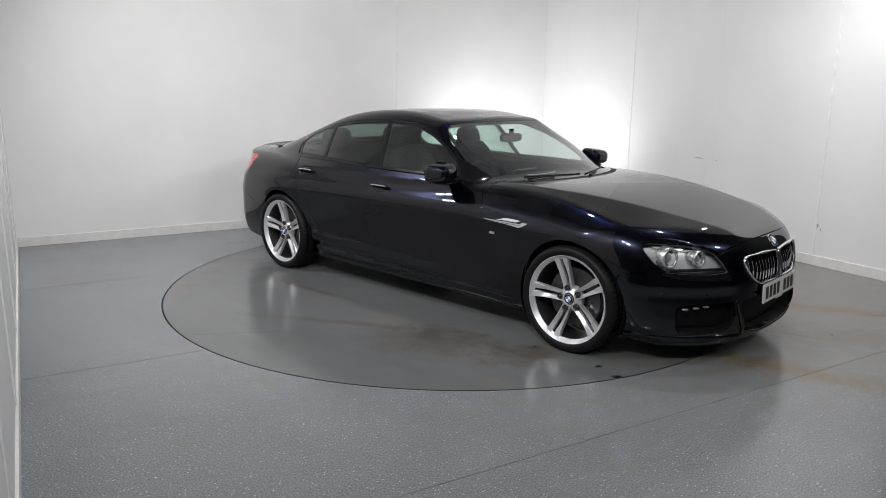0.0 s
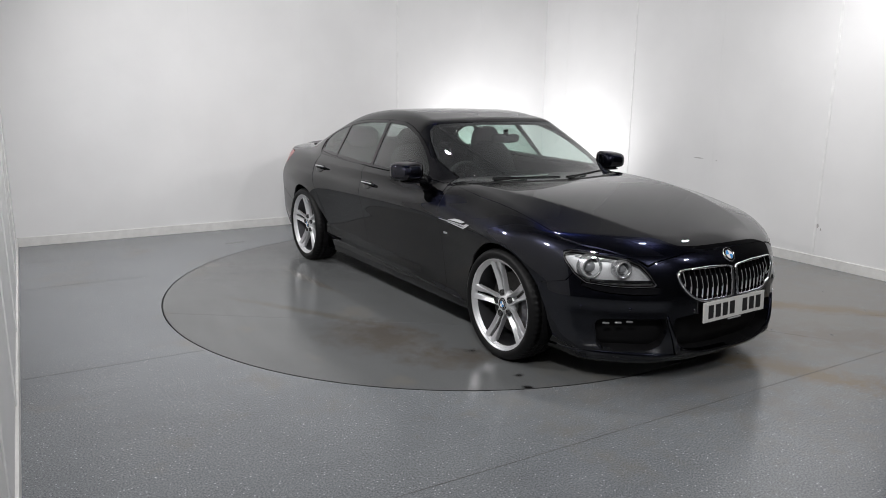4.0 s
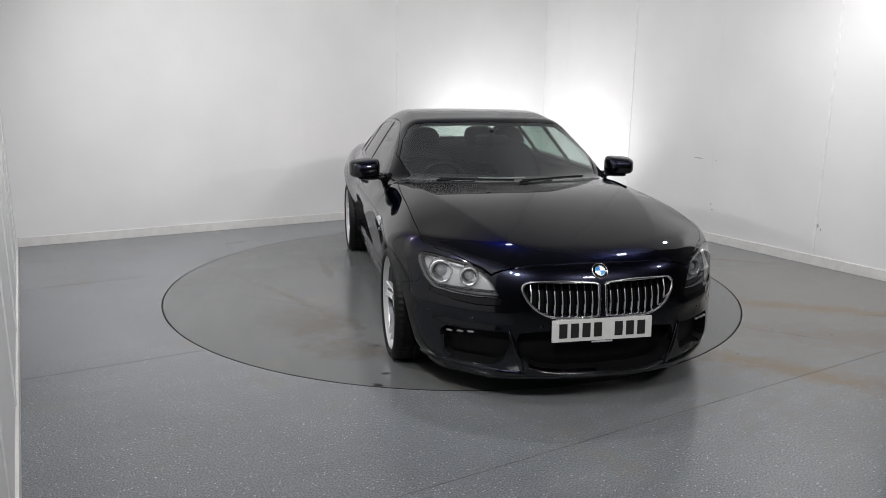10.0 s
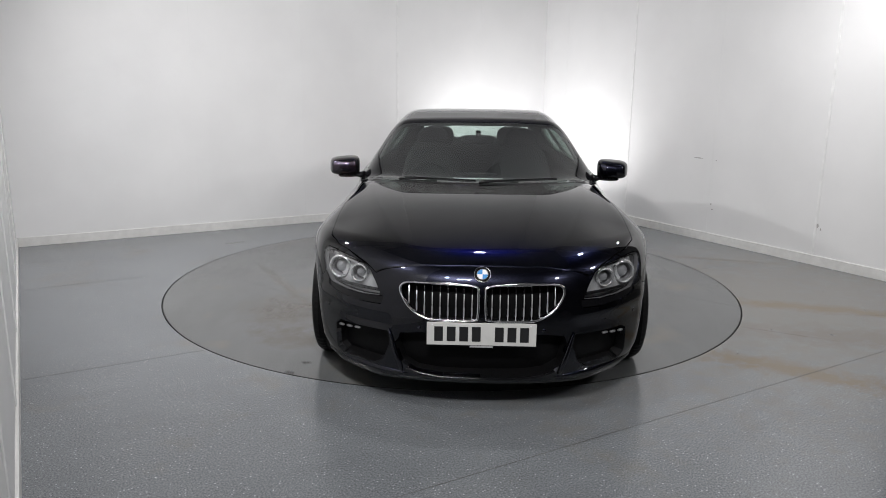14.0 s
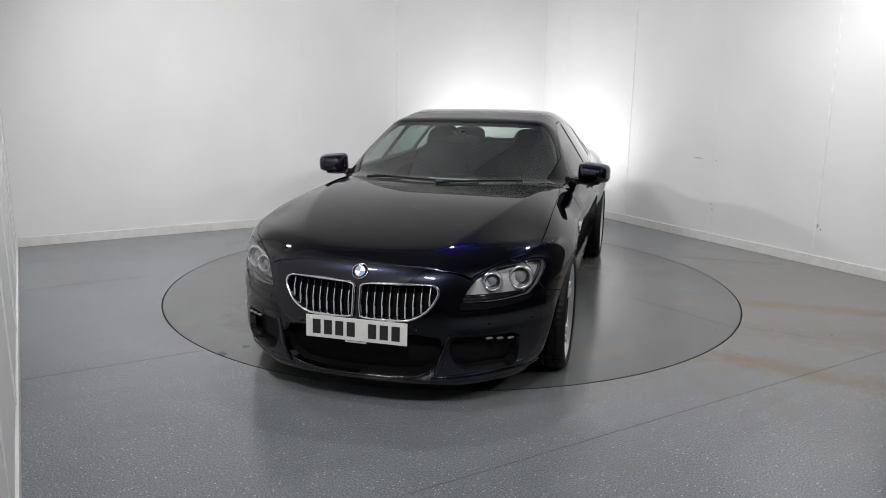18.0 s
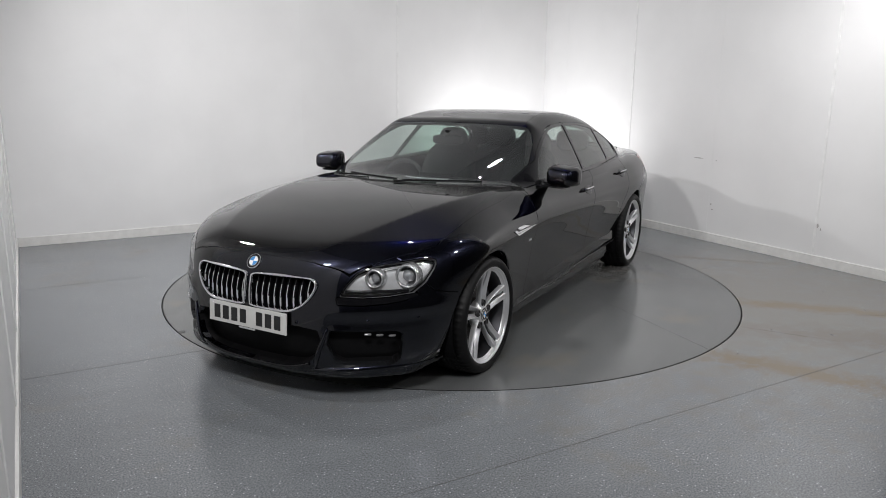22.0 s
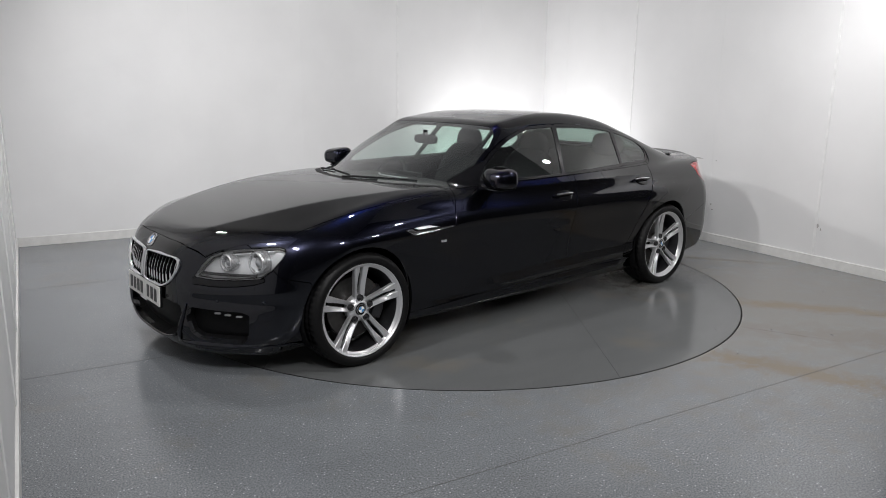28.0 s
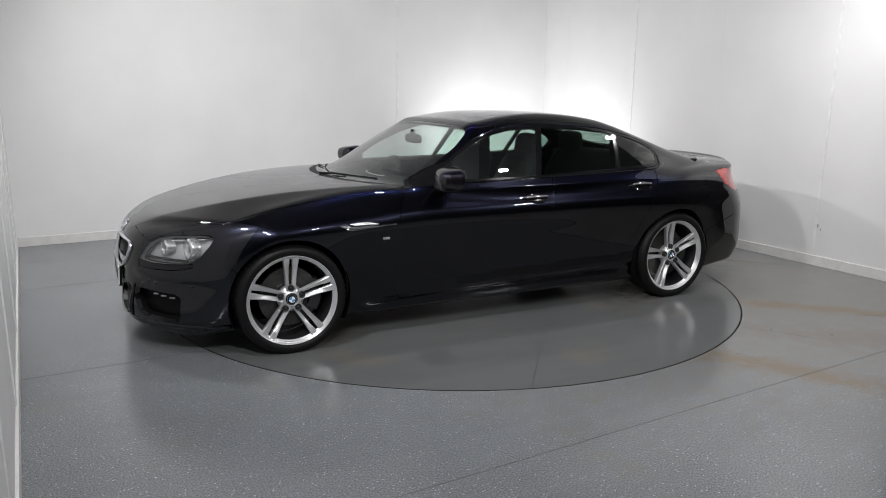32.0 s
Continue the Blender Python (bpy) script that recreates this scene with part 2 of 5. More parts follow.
def tube(bm, pts, r, closed=False, n=8):
    """A round rod along points."""
    pts = [Vector(q) for q in pts]
    rings = []
    k = len(pts)
    for i, q in enumerate(pts):
        a = pts[(i - 1) % k] if closed or i > 0 else q
        b = pts[(i + 1) % k] if closed or i < k - 1 else q
        t = (b - a).normalized()
        ref = Vector((0, 0, 1)) if abs(t.z) < 0.9 else Vector((1, 0, 0))
        s = t.cross(ref).normalized()
        w = s.cross(t)
        rr = r[i] if isinstance(r, (list, tuple)) else r
        rings.append([bm.verts.new(q + (s * math.cos(2 * math.pi * j / n) + w * math.sin(2 * math.pi * j / n)) * rr) for j in range(n)])
    for i in range(k if closed else k - 1):
        a, b = rings[i], rings[(i + 1) % k]
        for j in range(n):
            bm.faces.new((a[j], a[(j + 1) % n], b[(j + 1) % n], b[j]))
    if not closed:
        bm.faces.new(rings[0][::-1])
        bm.faces.new(rings[-1])


def lathe(bm, prof, n=48, axis="Y", closed=False):
    """Turns (radius, offset) pairs round the y axis."""
    rings = []
    for i in range(n):
        a = 2 * math.pi * i / n
        rings.append([bm.verts.new((r * math.cos(a), o, r * math.sin(a))) for r, o in prof])
    m = len(prof)
    for i in range(n):
        a, b = rings[i], rings[(i + 1) % n]
        for j in range(m if closed else m - 1):
            bm.faces.new((a[j], a[(j + 1) % m], b[(j + 1) % m], b[j]))


# ---- the room ----


def build_room():
    x0, y0 = -6.4, -9.3
    # the pit for the turntable: the floor is cut round
    bm = bmesh.new()
    n = 128
    c = ROOM.inverted() @ Vector((0, 0, 0))
    ring = [bm.verts.new((c.x + (DISC_R + 0.007) * math.cos(2 * math.pi * i / n), c.y + (DISC_R + 0.007) * math.sin(2 * math.pi * i / n), 0)) for i in range(n)]
    outer = [bm.verts.new(q) for q in ((x0 - 0.2, y0 - 0.2, 0), (0.2, y0 - 0.2, 0), (0.2, 0.2, 0), (x0 - 0.2, 0.2, 0))]
    es = [bm.edges.new((ring[i], ring[(i + 1) % n])) for i in range(n)] + [bm.edges.new((outer[i], outer[(i + 1) % 4])) for i in range(4)]
    bmesh.ops.triangle_fill(bm, use_beauty=True, edges=es)
    ci = [bm.verts.new((v.co.x, v.co.y, -0.05)) for v in ring]
    for i in range(n):
        bm.faces.new((ring[i], ring[(i + 1) % n], ci[(i + 1) % n], ci[i]))
    bmesh.ops.recalc_face_normals(bm, faces=bm.faces)
    for f in bm.faces:
        if abs(f.normal.z) > 0.5 and f.normal.z < 0:
            f.normal_flip()
    structure("floor", bm, M_FLOOR, "speckled grey vinyl floor with faint stains", ROOM)
    bm = bmesh.new()
    box(bm, (x0 - 0.3, y0 - 0.3, -0.25), (0.3, 0.3, -0.05))
    structure("pit_base", bm, M_BLACKGAP, "dark pit beneath the turntable", ROOM)
    # welded sheet joints, two metres apart
    for k, yj in enumerate((-1.76, -3.76, -5.76, -7.76)):
        dy = yj - c.y
        half = math.sqrt(max(0, (DISC_R + 0.02) ** 2 - dy * dy)) if abs(dy) < DISC_R else 0
        for a, b in ([(x0, c.x - half), (c.x + half, 0)] if half else [(x0, 0)]):
            bm = bmesh.new()
            box(bm, (a, yj - 0.0014, -0.004), (b, yj + 0.0014, 0.0008))
            structure("floor_joint", bm, M_JOINT, "thin dark joint between vinyl sheets", ROOM)

    def cladding(name, label, horizontal, joints, at, sign, lo, hi):
        """A wall of flat white panels with narrow vertical cover strips."""
        def slab(a, b, near, far, z0, z1):
            p, q = sorted((at + sign * near, at + sign * far))
            bm = bmesh.new()
            box(bm, (a, p, z0) if horizontal else (p, a, z0), (b, q, z1) if horizontal else (q, b, z1))
            return bm
        wall = structure(name, slab(lo, hi, 0.006, 0.15, 0, CEIL), M_WALL, label, ROOM)
        marks = [lo] + sorted(joints) + [hi]
        for a, b in zip(marks, marks[1:]):
            part("wall_panel", slab(a + 0.001, b - 0.001, 0.0, 0.006, 0.0, CEIL - 0.002), M_WALL, wall)
        for j in joints:
            bm = bmesh.new()
            wide = j in (-2.24, -4.12, -1.67)
            d = -sign * (0.006 if wide else 0.0012)
            p, q = (at, at + d) if d > 0 else (at + d, at)
            if horizontal:
                box(bm, (j - 0.011, p, 0.097), (j + 0.011, q, CEIL - 0.002), bevel=0.002 if wide else 0.0)
            else:
                box(bm, (p, j - 0.011, 0.097), (q, j + 0.011, CEIL - 0.002), bevel=0.002 if wide else 0.0)
            part("joint_strip", bm, M_TRIM if wide else M_WALL, wall)
        bm = bmesh.new()
        d = -sign * 0.014
        p, q = (at, at + d) if d > 0 else (at + d, at)
        if horizontal:
            box(bm, (lo, p, 0.0), (hi, q, 0.092), bevel=0.004)
        else:
            box(bm, (p, lo, 0.0), (q, hi, 0.092), bevel=0.004)
        part("skirting", bm, M_SKIRT, wall, "scuffed white skirting board")
        return wall

    cladding("wall_back", "white panelled wall with thin vertical strips", True, (-1.04, -2.24, -3.44, -4.64, -5.84), 0.0, 1, x0 - 0.15, 0.15)
    cladding("wall_side", "white panelled wall with thin vertical strips", False, (-0.46, -1.67, -2.89, -4.12), 0.0, 1, -5.05, 0.0)
    # out-of-view stretch made dark so that the car's flank mirrors black
    bm = bmesh.new()
    box(bm, (0.0, y0, 0), (0.15, -5.05, CEIL))
    structure("wall_side_unseen", bm, M_UNSEENWALL, "unseen dark wall added beyond the white cladding", ROOM)
    near = cladding("wall_near", "white ribbed wall at the near side", False, (), x0, -1, -6.4, 0.0)
    # added outside the view, dark to keep the bumper's reflections black
    bm = bmesh.new()
    box(bm, (x0 - 0.15, y0, 0), (x0, -6.4, CEIL))
    structure("wall_near_unseen", bm, M_UNSEENWALL, "unseen dark wall added beside the viewpoint", ROOM)
    for i in range(5):
        bm = bmesh.new()
        y = -0.75 - i * 1.2
        box(bm, (x0, y - 0.012, 0.097), (x0 + 0.008, y + 0.012, CEIL - 0.002), bevel=0.003)
        part("rib", bm, M_TRIM, near)
    # crumbs of dirt dropped on the floor
    rng = random.Random(11)
    bm = bmesh.new()
    for x, y, w in ((-2.35, -4.98, 0.016), (-2.02, -5.16, 0.018), (-1.75, -5.42, 0.02), (-1.25, -4.15, 0.016), (-0.85, -4.35, 0.02), (-0.8, -4.75, 0.014), (-1.55, -5.85, 0.022), (-1.2, -5.75, 0.016), (-2.6, -5.35, 0.012), (-2.85, -5.6, 0.012), (-1.9, -5.9, 0.012), (-4.6, -0.7, 0.03), (-1.0, -5.2, 0.014)):
        turn = rng.uniform(0, 3)
        ring = []
        for i in range(7):
            a = 2 * math.pi * i / 7
            u, v = w * math.cos(a) * rng.uniform(0.6, 1.1), w * 0.35 * math.sin(a) * rng.uniform(0.5, 1.2)
            ring.append(bm.verts.new((x + u * math.cos(turn) - v * math.sin(turn), y + u * math.sin(turn) + v * math.cos(turn), 0.0)))
        tip = bm.verts.new((x, y, 0.004))
        for i in range(7):
            bm.faces.new((ring[i], ring[(i + 1) % 7], tip))
    crumbs = mesh_object("floor_debris", bm, M_JOINT)
    crumbs.matrix_world = ROOM
    tagged(crumbs, "small dark crumbs of dirt scattered on the floor", "debris", "", "stuff")
    # scuffs and knocks on the side wall
    rng = random.Random(4)
    for y, z, w, h in ((-2.72, 0.87, 0.16, 0.012), (-2.95, 0.86, 0.012, 0.010), (-2.93, 0.40, 0.02, 0.03), (-2.95, 0.345, 0.025, 0.012), (-4.14, 0.37, 0.03, 0.05), (-4.17, 0.34, 0.015, 0.03)):
        bm = bmesh.new()
        ring = [bm.verts.new((-0.0015, y + w / 2 * math.cos(a) * rng.uniform(0.6, 1.1), z + h / 2 * math.sin(a) * rng.uniform(0.6, 1.1))) for a in [2 * math.pi * i / 12 for i in range(12)]]
        back = [bm.verts.new((0.0, v.co.y, v.co.z)) for v in ring]
        bm.faces.new(ring[::-1])
        for i in range(12):
            bm.faces.new((ring[i], ring[(i + 1) % 12], back[(i + 1) % 12], back[i]))
        structure("wall_scuff", bm, M_SCUFF, "small grey scuff on the wall", ROOM)
    # closes the room out of view, dark for the paint's reflections
    bm = bmesh.new()
    box(bm, (x0 - 0.15, y0 - 0.15, 0), (0.15, y0, CEIL))
    structure("wall_front", bm, M_UNSEENWALL, "dark wall behind the viewpoint", ROOM)
    bm = bmesh.new()
    box(bm, (x0 - 0.15, y0 - 0.15, CEIL), (0.15, 0.15, CEIL + 0.1))
    structure("ceiling", bm, M_CEILGREY, "dark grey ceiling", ROOM)


def build_disc():
    """The turntable: three welded vinyl sheets on a dark plate, in a thin metal edge."""
    top = new("turntable")
    tagged(top, "round grey vinyl turntable flush with the floor", "turntable")
    bm = bmesh.new()
    bmesh.ops.create_cone(bm, cap_ends=True, segments=128, radius1=DISC_R - 0.004, radius2=DISC_R - 0.004, depth=0.03, matrix=Matrix.Translation((0, 0, -0.019)))
    part("base_plate", bm, M_BLACKGAP, top)
    bm = bmesh.new()
    prof = [(DISC_R - 0.004, -0.03), (DISC_R, -0.03), (DISC_R, 0.0), (DISC_R - 0.004, 0.0)]
    lathe(bm, prof, 160, closed=True)
    bmesh.ops.transform(bm, matrix=Matrix.Rotation(math.pi / 2, 4, "X"), verts=bm.verts)
    bmesh.ops.recalc_face_normals(bm, faces=bm.faces)
    part("edge_ring", bm, M_BLACKGAP, top, "dark metal edge ring")
    nx, ny = -math.sin(radians(52)), math.cos(radians(52))
    for lo, hi in ((-3.0, -1.15), (-1.15, 0.85), (0.85, 3.0)):
        bm = bmesh.new()
        vs = [bm.verts.new(((DISC_R - 0.005) * math.cos(2 * math.pi * i / 160), (DISC_R - 0.005) * math.sin(2 * math.pi * i / 160), 0)) for i in range(160)]
        bm.faces.new(vs)
        for off, sign in ((lo + 0.001, -1), (hi - 0.001, 1)):
            bmesh.ops.bisect_plane(bm, geom=bm.verts[:] + bm.edges[:] + bm.faces[:], plane_co=(nx * off, ny * off, 0), plane_no=(nx * sign, ny * sign, 0), clear_outer=True)
        r = bmesh.ops.extrude_face_region(bm, geom=bm.faces[:])
        bmesh.ops.translate(bm, vec=(0, 0, -0.003), verts=[e for e in r["geom"] if isinstance(e, bmesh.types.BMVert)])
        bmesh.ops.recalc_face_normals(bm, faces=bm.faces)
        part("vinyl_sheet", bm, M_DISC, top)
    return top

# ---- the car: one smooth body volume, cut into its panels ----


def spline(xs, ys):
    """A natural cubic through the given stations, straight beyond its ends."""
    xs, ys = np.array(xs, float), np.array(ys, float)
    n = len(xs)
    h = np.diff(xs)
    A, r = np.zeros((n, n)), np.zeros(n)
    A[0, 0] = A[-1, -1] = 1
    for i in range(1, n - 1):
        A[i, i - 1], A[i, i], A[i, i + 1] = h[i - 1], 2 * (h[i - 1] + h[i]), h[i]
        r[i] = 6 * ((ys[i + 1] - ys[i]) / h[i] - (ys[i] - ys[i - 1]) / h[i - 1])
    m = np.linalg.solve(A, r)

    def at(x):
        x = np.asarray(x, float)
        i = np.clip(np.searchsorted(xs, x) - 1, 0, n - 2)
        xc = np.clip(x, xs[0], xs[-1])
        a, b = xs[i + 1] - xc, xc - xs[i]
        v = (m[i] * a ** 3 + m[i + 1] * b ** 3) / (6 * h[i]) + (ys[i] / h[i] - m[i] * h[i] / 6) * a + (ys[i + 1] / h[i] - m[i + 1] * h[i] / 6) * b
        s0 = (ys[1] - ys[0]) / h[0] - h[0] * (2 * m[0] + m[1]) / 6
        s1 = (ys[-1] - ys[-2]) / h[-1] + h[-1] * (m[-2] + 2 * m[-1]) / 6
        return v + np.where(x < xs[0], (x - xs[0]) * s0, 0) + np.where(x > xs[-1], (x - xs[-1]) * s1, 0)
    return at


def smax(a, b, k):
    h = np.maximum(k - np.abs(a - b), 0) / k
    return np.maximum(a, b) + h * h * k * 0.25


def smin(a, b, k):
    return -smax(-a, -b, k)


def bump(x, c, w):
    return np.exp(-((x - c) / w) ** 2)


def step(x, a, b):
    t = np.clip((x - a) / (b - a), 0, 1)
    return t * t * (3 - 2 * t)


AXF, AXR = 1.484, -1.484
WHEEL_Z = 0.327

# half width of the lower body along the car, and its change with height
WIDE = spline((-2.6, -2.35, -2.1, -1.8, -1.484, -0.9, -0.2, 0.5, 1.1, 1.484, 1.8, 2.1, 2.4),
              (0.79, 0.845, 0.89, 0.922, 0.94, 0.928, 0.923, 0.918, 0.926, 0.942, 0.932, 0.905, 0.86))
LEAN = spline((0.1, 0.2, 0.3, 0.4, 0.5, 0.6, 0.7, 0.77, 0.82, 0.88, 0.96, 1.1),
              (-0.118, -0.088, -0.069, -0.051, -0.034, -0.017, -0.002, 0.001, -0.010, -0.030, -0.062, -0.16))
# nose: how far forward over the width, and its change with height
NOSE = spline((0.0, 0.15, 0.3, 0.45, 0.6, 0.72, 0.82, 0.89, 0.96),
              (2.377, 2.373, 2.357, 2.31, 2.222, 2.12, 2.0, 1.88, 1.68))
NOSEZ = spline((0.15, 0.25, 0.36, 0.46, 0.56, 0.66, 0.72, 0.8),
               (-0.020, 0.008, 0.005, 0.0, -0.010, -0.038, -0.075, -0.16))
TAIL = spline((0.0, 0.3, 0.55, 0.75, 0.9), (-2.52, -2.51, -2.46, -2.36, -2.16))
TAILZ = spline((0.15, 0.3, 0.5, 0.65, 0.8, 0.95, 1.02, 1.1), (0.10, 0.01, 0.0, 0.01, 0.06, 0.05, 0.03, 0.05))
# top of bonnet and boot along the middle
TOP = spline((-2.6, -2.45, -2.2, -1.9, -1.5, -0.5, 0.4, 0.8, 1.1, 1.484, 1.8, 2.05, 2.25, 2.34, 2.42),
             (0.975, 1.0, 1.015, 1.02, 1.01, 0.97, 0.965, 0.965, 0.955, 0.925, 0.875, 0.819, 0.757, 0.712, 0.64))
# roof line with both screens
ROOF = spline((-2.5, -2.2, -1.95, -1.7, -1.4, -1.1, -0.8, -0.45, -0.15, 0.05, 0.13, 0.19, 0.3, 0.6, 0.95, 1.15),
              (0.94, 1.0, 1.06, 1.13, 1.235, 1.326, 1.381, 1.402, 1.383, 1.353, 1.337, 1.311, 1.259, 1.125, 0.962, 0.87))
CREASE = spline((0.8, 1.25, 1.72, 1.96, 2.15, 2.32), (0.70, 0.648, 0.54, 0.465, 0.375, 0.27))
GLASSW = spline((-2.3, -1.9, -1.5, -1.1, -0.6, 0.0, 0.5, 1.0), (0.56, 0.685, 0.79, 0.84, 0.865, 0.862, 0.83, 0.77))


def volume(x, y, z):
    """Negative inside the car's outer skin."""
    y = np.abs(y)
    fl = bump(z, 0.6, 0.25) * (0.018 * bump(x, AXF, 0.42) + 0.016 * bump(x, AXR, 0.42))
    crease = 0.010 * step(z, 0.86, 0.80) * step(z, 0.60, 0.76) * step(x, 1.5, 0.9) * step(x, -2.2, -1.6)
    scoop = 0.022 * bump(z, 0.38, 0.16) * (1.3 * step(x, 1.3, 2.3) + step(x, -1.3, -2.3))
    # lower doors: a shelf that rises to the rear, an undercut, then the flared sill
    zc = 0.338 - 0.03 * x
    shelf = 0.017 * (np.clip((zc + 0.022 - z) / 0.07, 0, 1) - np.clip((zc - 0.055 - z) / 0.045, 0, 1)) * step(x, 0.8, 0.3) * step(x, -1.28, -1.08)
    skirt = shelf + 0.015 * np.clip((0.262 - z) / 0.05, 0, 1) * step(x, 1.05, 0.85) * step(x, -1.15, -0.95)
    corner = -0.040 * step(z, 0.25, 0.13) * step(x, 1.72, 1.95)
    ledge = (0.010 * bump(z, 0.490, 0.035) - 0.003 * bump(z, 0.435, 0.03)) * step(x, 1.80, 1.98) * step(y, 0.42, 0.52)
    shoulder = 0.055 * step(z, 0.70, 0.93) * step(x, 0.55, 1.15)
    side = y - (WIDE(x) + LEAN(z) - shoulder + fl + crease + scoop + skirt + ledge + corner)
    nose = (x - NOSE(y) - NOSEZ(z) - ledge - 0.8 * corner * step(y, 0.45, 0.7)) * 0.9
    tail = TAIL(y) + TAILZ(z) + 0.12 * step(z, 0.74, 0.96) * step(y, 0.42, 0.85) - x
    yy = y / 0.9
    # bonnet: a nearly flat middle between two creases, falling away outside them
    k = step(x, 0.3, 0.9) * step(x, 2.34, 2.12)
    out = y - CREASE(x)
    fall = 0.010 * yy ** 2 + 0.020 * yy ** 6 + (0.066 + 0.040 * step(x, 2.1, 1.7)) * (np.minimum(out, 0.4) + np.sqrt(out ** 2 + 0.007 ** 2))
    drop = (1 - k) * (0.030 * yy ** 2 + 0.045 * yy ** 6) + k * fall - 0.010 * bump(y, 0.84, 0.09) * step(x, 0.4, 1.0) * step(x, 2.1, 1.5)
    lip = 0.028 * bump(x, -2.47, 0.07) * step(y, 0.72, 0.55)
    top = (z - TOP(x) + drop - lip) * 0.95
    low = smax(smax(side, top, 0.10), smax(nose, tail, 0.05), 0.06)
    low = smax(low, 0.152 - (0.03 - 0.012 * step(y, 0.56, 0.36)) * step(x, 1.7, 2.0) + 0.04 * step(x, -1.7, -2.3) - z, 0.035)
    # cabin
    zc = np.maximum(z, 0.92) - 0.96
    gw = GLASSW(x) - 0.66 * zc - 0.12 * zc ** 2
    gside = (y - gw) * 0.83
    xs = x + 0.46 * np.clip(y, 0, 1) ** 2 * step(x, -0.2, 0.2) * np.clip((1.33 - z) / 0.37, 0, 1.1)
    xs = xs - 0.20 * y ** 2 * step(x, -0.9, -1.3)
    slope = np.where(x > -0.1, 0.86, 0.95)
    gtop = (z - ROOF(xs) + 0.035 * y ** 2 + 0.04 * y ** 4) * slope
    cab = smax(gside, gtop, 0.07)
    cab = smax(cab, smax(0.75 - z, -2.3 - x, 0.05), 0.05)
    return smin(low, cab, 0.035)


def gradient(p, e=0.002):
    x, y, z = p.T
    g = np.stack([volume(x + e, y, z) - volume(x - e, y, z), volume(x, y + e, z) - volume(x, y - e, z), volume(x, y, z + e) - volume(x, y, z - e)], -1) / (2 * e)
    return g


def settle(p, level=0.0, n=4):
    for _ in range(n):
        g = gradient(p)
        p = p - g * ((volume(*p.T) - level) / np.maximum((g * g).sum(-1), 0.05))[:, None]
    return p


def body_skin(cell):
    """Triangles of the outer skin: one point in each grid cell that it crosses."""
    xs = np.arange(-2.62, 2.48, cell)
    ys = np.arange(-0.5 * cell - cell * int(1.02 / cell), 1.03, cell)
    zs = np.arange(0.10, 1.46, cell)
    f = volume(xs[:, None, None], ys[None, :, None], zs[None, None, :]) + np.zeros((len(xs), len(ys), len(zs)))
    s = f < 0
    nx, ny, nz = f.shape
    acc = np.zeros((nx - 1, ny - 1, nz - 1, 3))
    cnt = np.zeros((nx - 1, ny - 1, nz - 1))
    corners = list(np.ndindex(2, 2, 2))
    grid = {c: f[c[0]:nx - 1 + c[0], c[1]:ny - 1 + c[1], c[2]:nz - 1 + c[2]] for c in corners}
    for a in corners:
        for ax in range(3):
            if a[ax] == 0:
                b = tuple(1 if i == ax else a[i] for i in range(3))
                fa, fb = grid[a], grid[b]
                cross = (fa < 0) != (fb < 0)
                t = np.where(cross, fa / np.where(cross, fa - fb, 1), 0)
                for i in range(3):
                    acc[..., i] += np.where(cross, a[i] + (t if i == ax else 0), 0)
                cnt += cross
    on = cnt > 0
    idx = -np.ones(on.shape, int)
    idx[on] = np.arange(on.sum())
    ijk = np.argwhere(on)
    v = np.array([xs[0], ys[0], zs[0]]) + (ijk + acc[on] / cnt[on][:, None]) * cell
    tris = []
    for ax in range(3):
        b = [slice(None)] * 3
        c = [slice(None)] * 3
        b[ax], c[ax] = slice(0, -1), slice(1, None)
        s0, s1 = s[tuple(b)], s[tuple(c)]
        e = np.argwhere(s0 != s1)
        o = [i for i in range(3) if i != ax]
        e = e[(e[:, o[0]] > 0) & (e[:, o[1]] > 0) & (e[:, o[0]] < f.shape[o[0]] - 1) & (e[:, o[1]] < f.shape[o[1]] - 1)]
        inside = s[tuple(e.T)]
        q = []
        for d0, d1 in ((1, 1), (0, 1), (0, 0), (1, 0)):
            k = e.copy()
            k[:, o[0]] -= d0
            k[:, o[1]] -= d1
            q.append(idx[tuple(k.T)])
        q = np.stack(q, -1)
        flip = inside if ax != 1 else ~inside
        q[~flip] = q[~flip][:, ::-1]
        tris += [q[:, [0, 1, 2]], q[:, [0, 2, 3]]]
    t = np.concatenate(tris)
    v = settle(v)
    n = gradient(v)
    n /= np.linalg.norm(n, axis=1)[:, None]
    fn = np.cross(v[t[:, 1]] - v[t[:, 0]], v[t[:, 2]] - v[t[:, 0]])
    bad = (fn * n[t].mean(1)).sum(-1) < 0
    t[bad] = t[bad][:, ::-1]
    return v, n, t


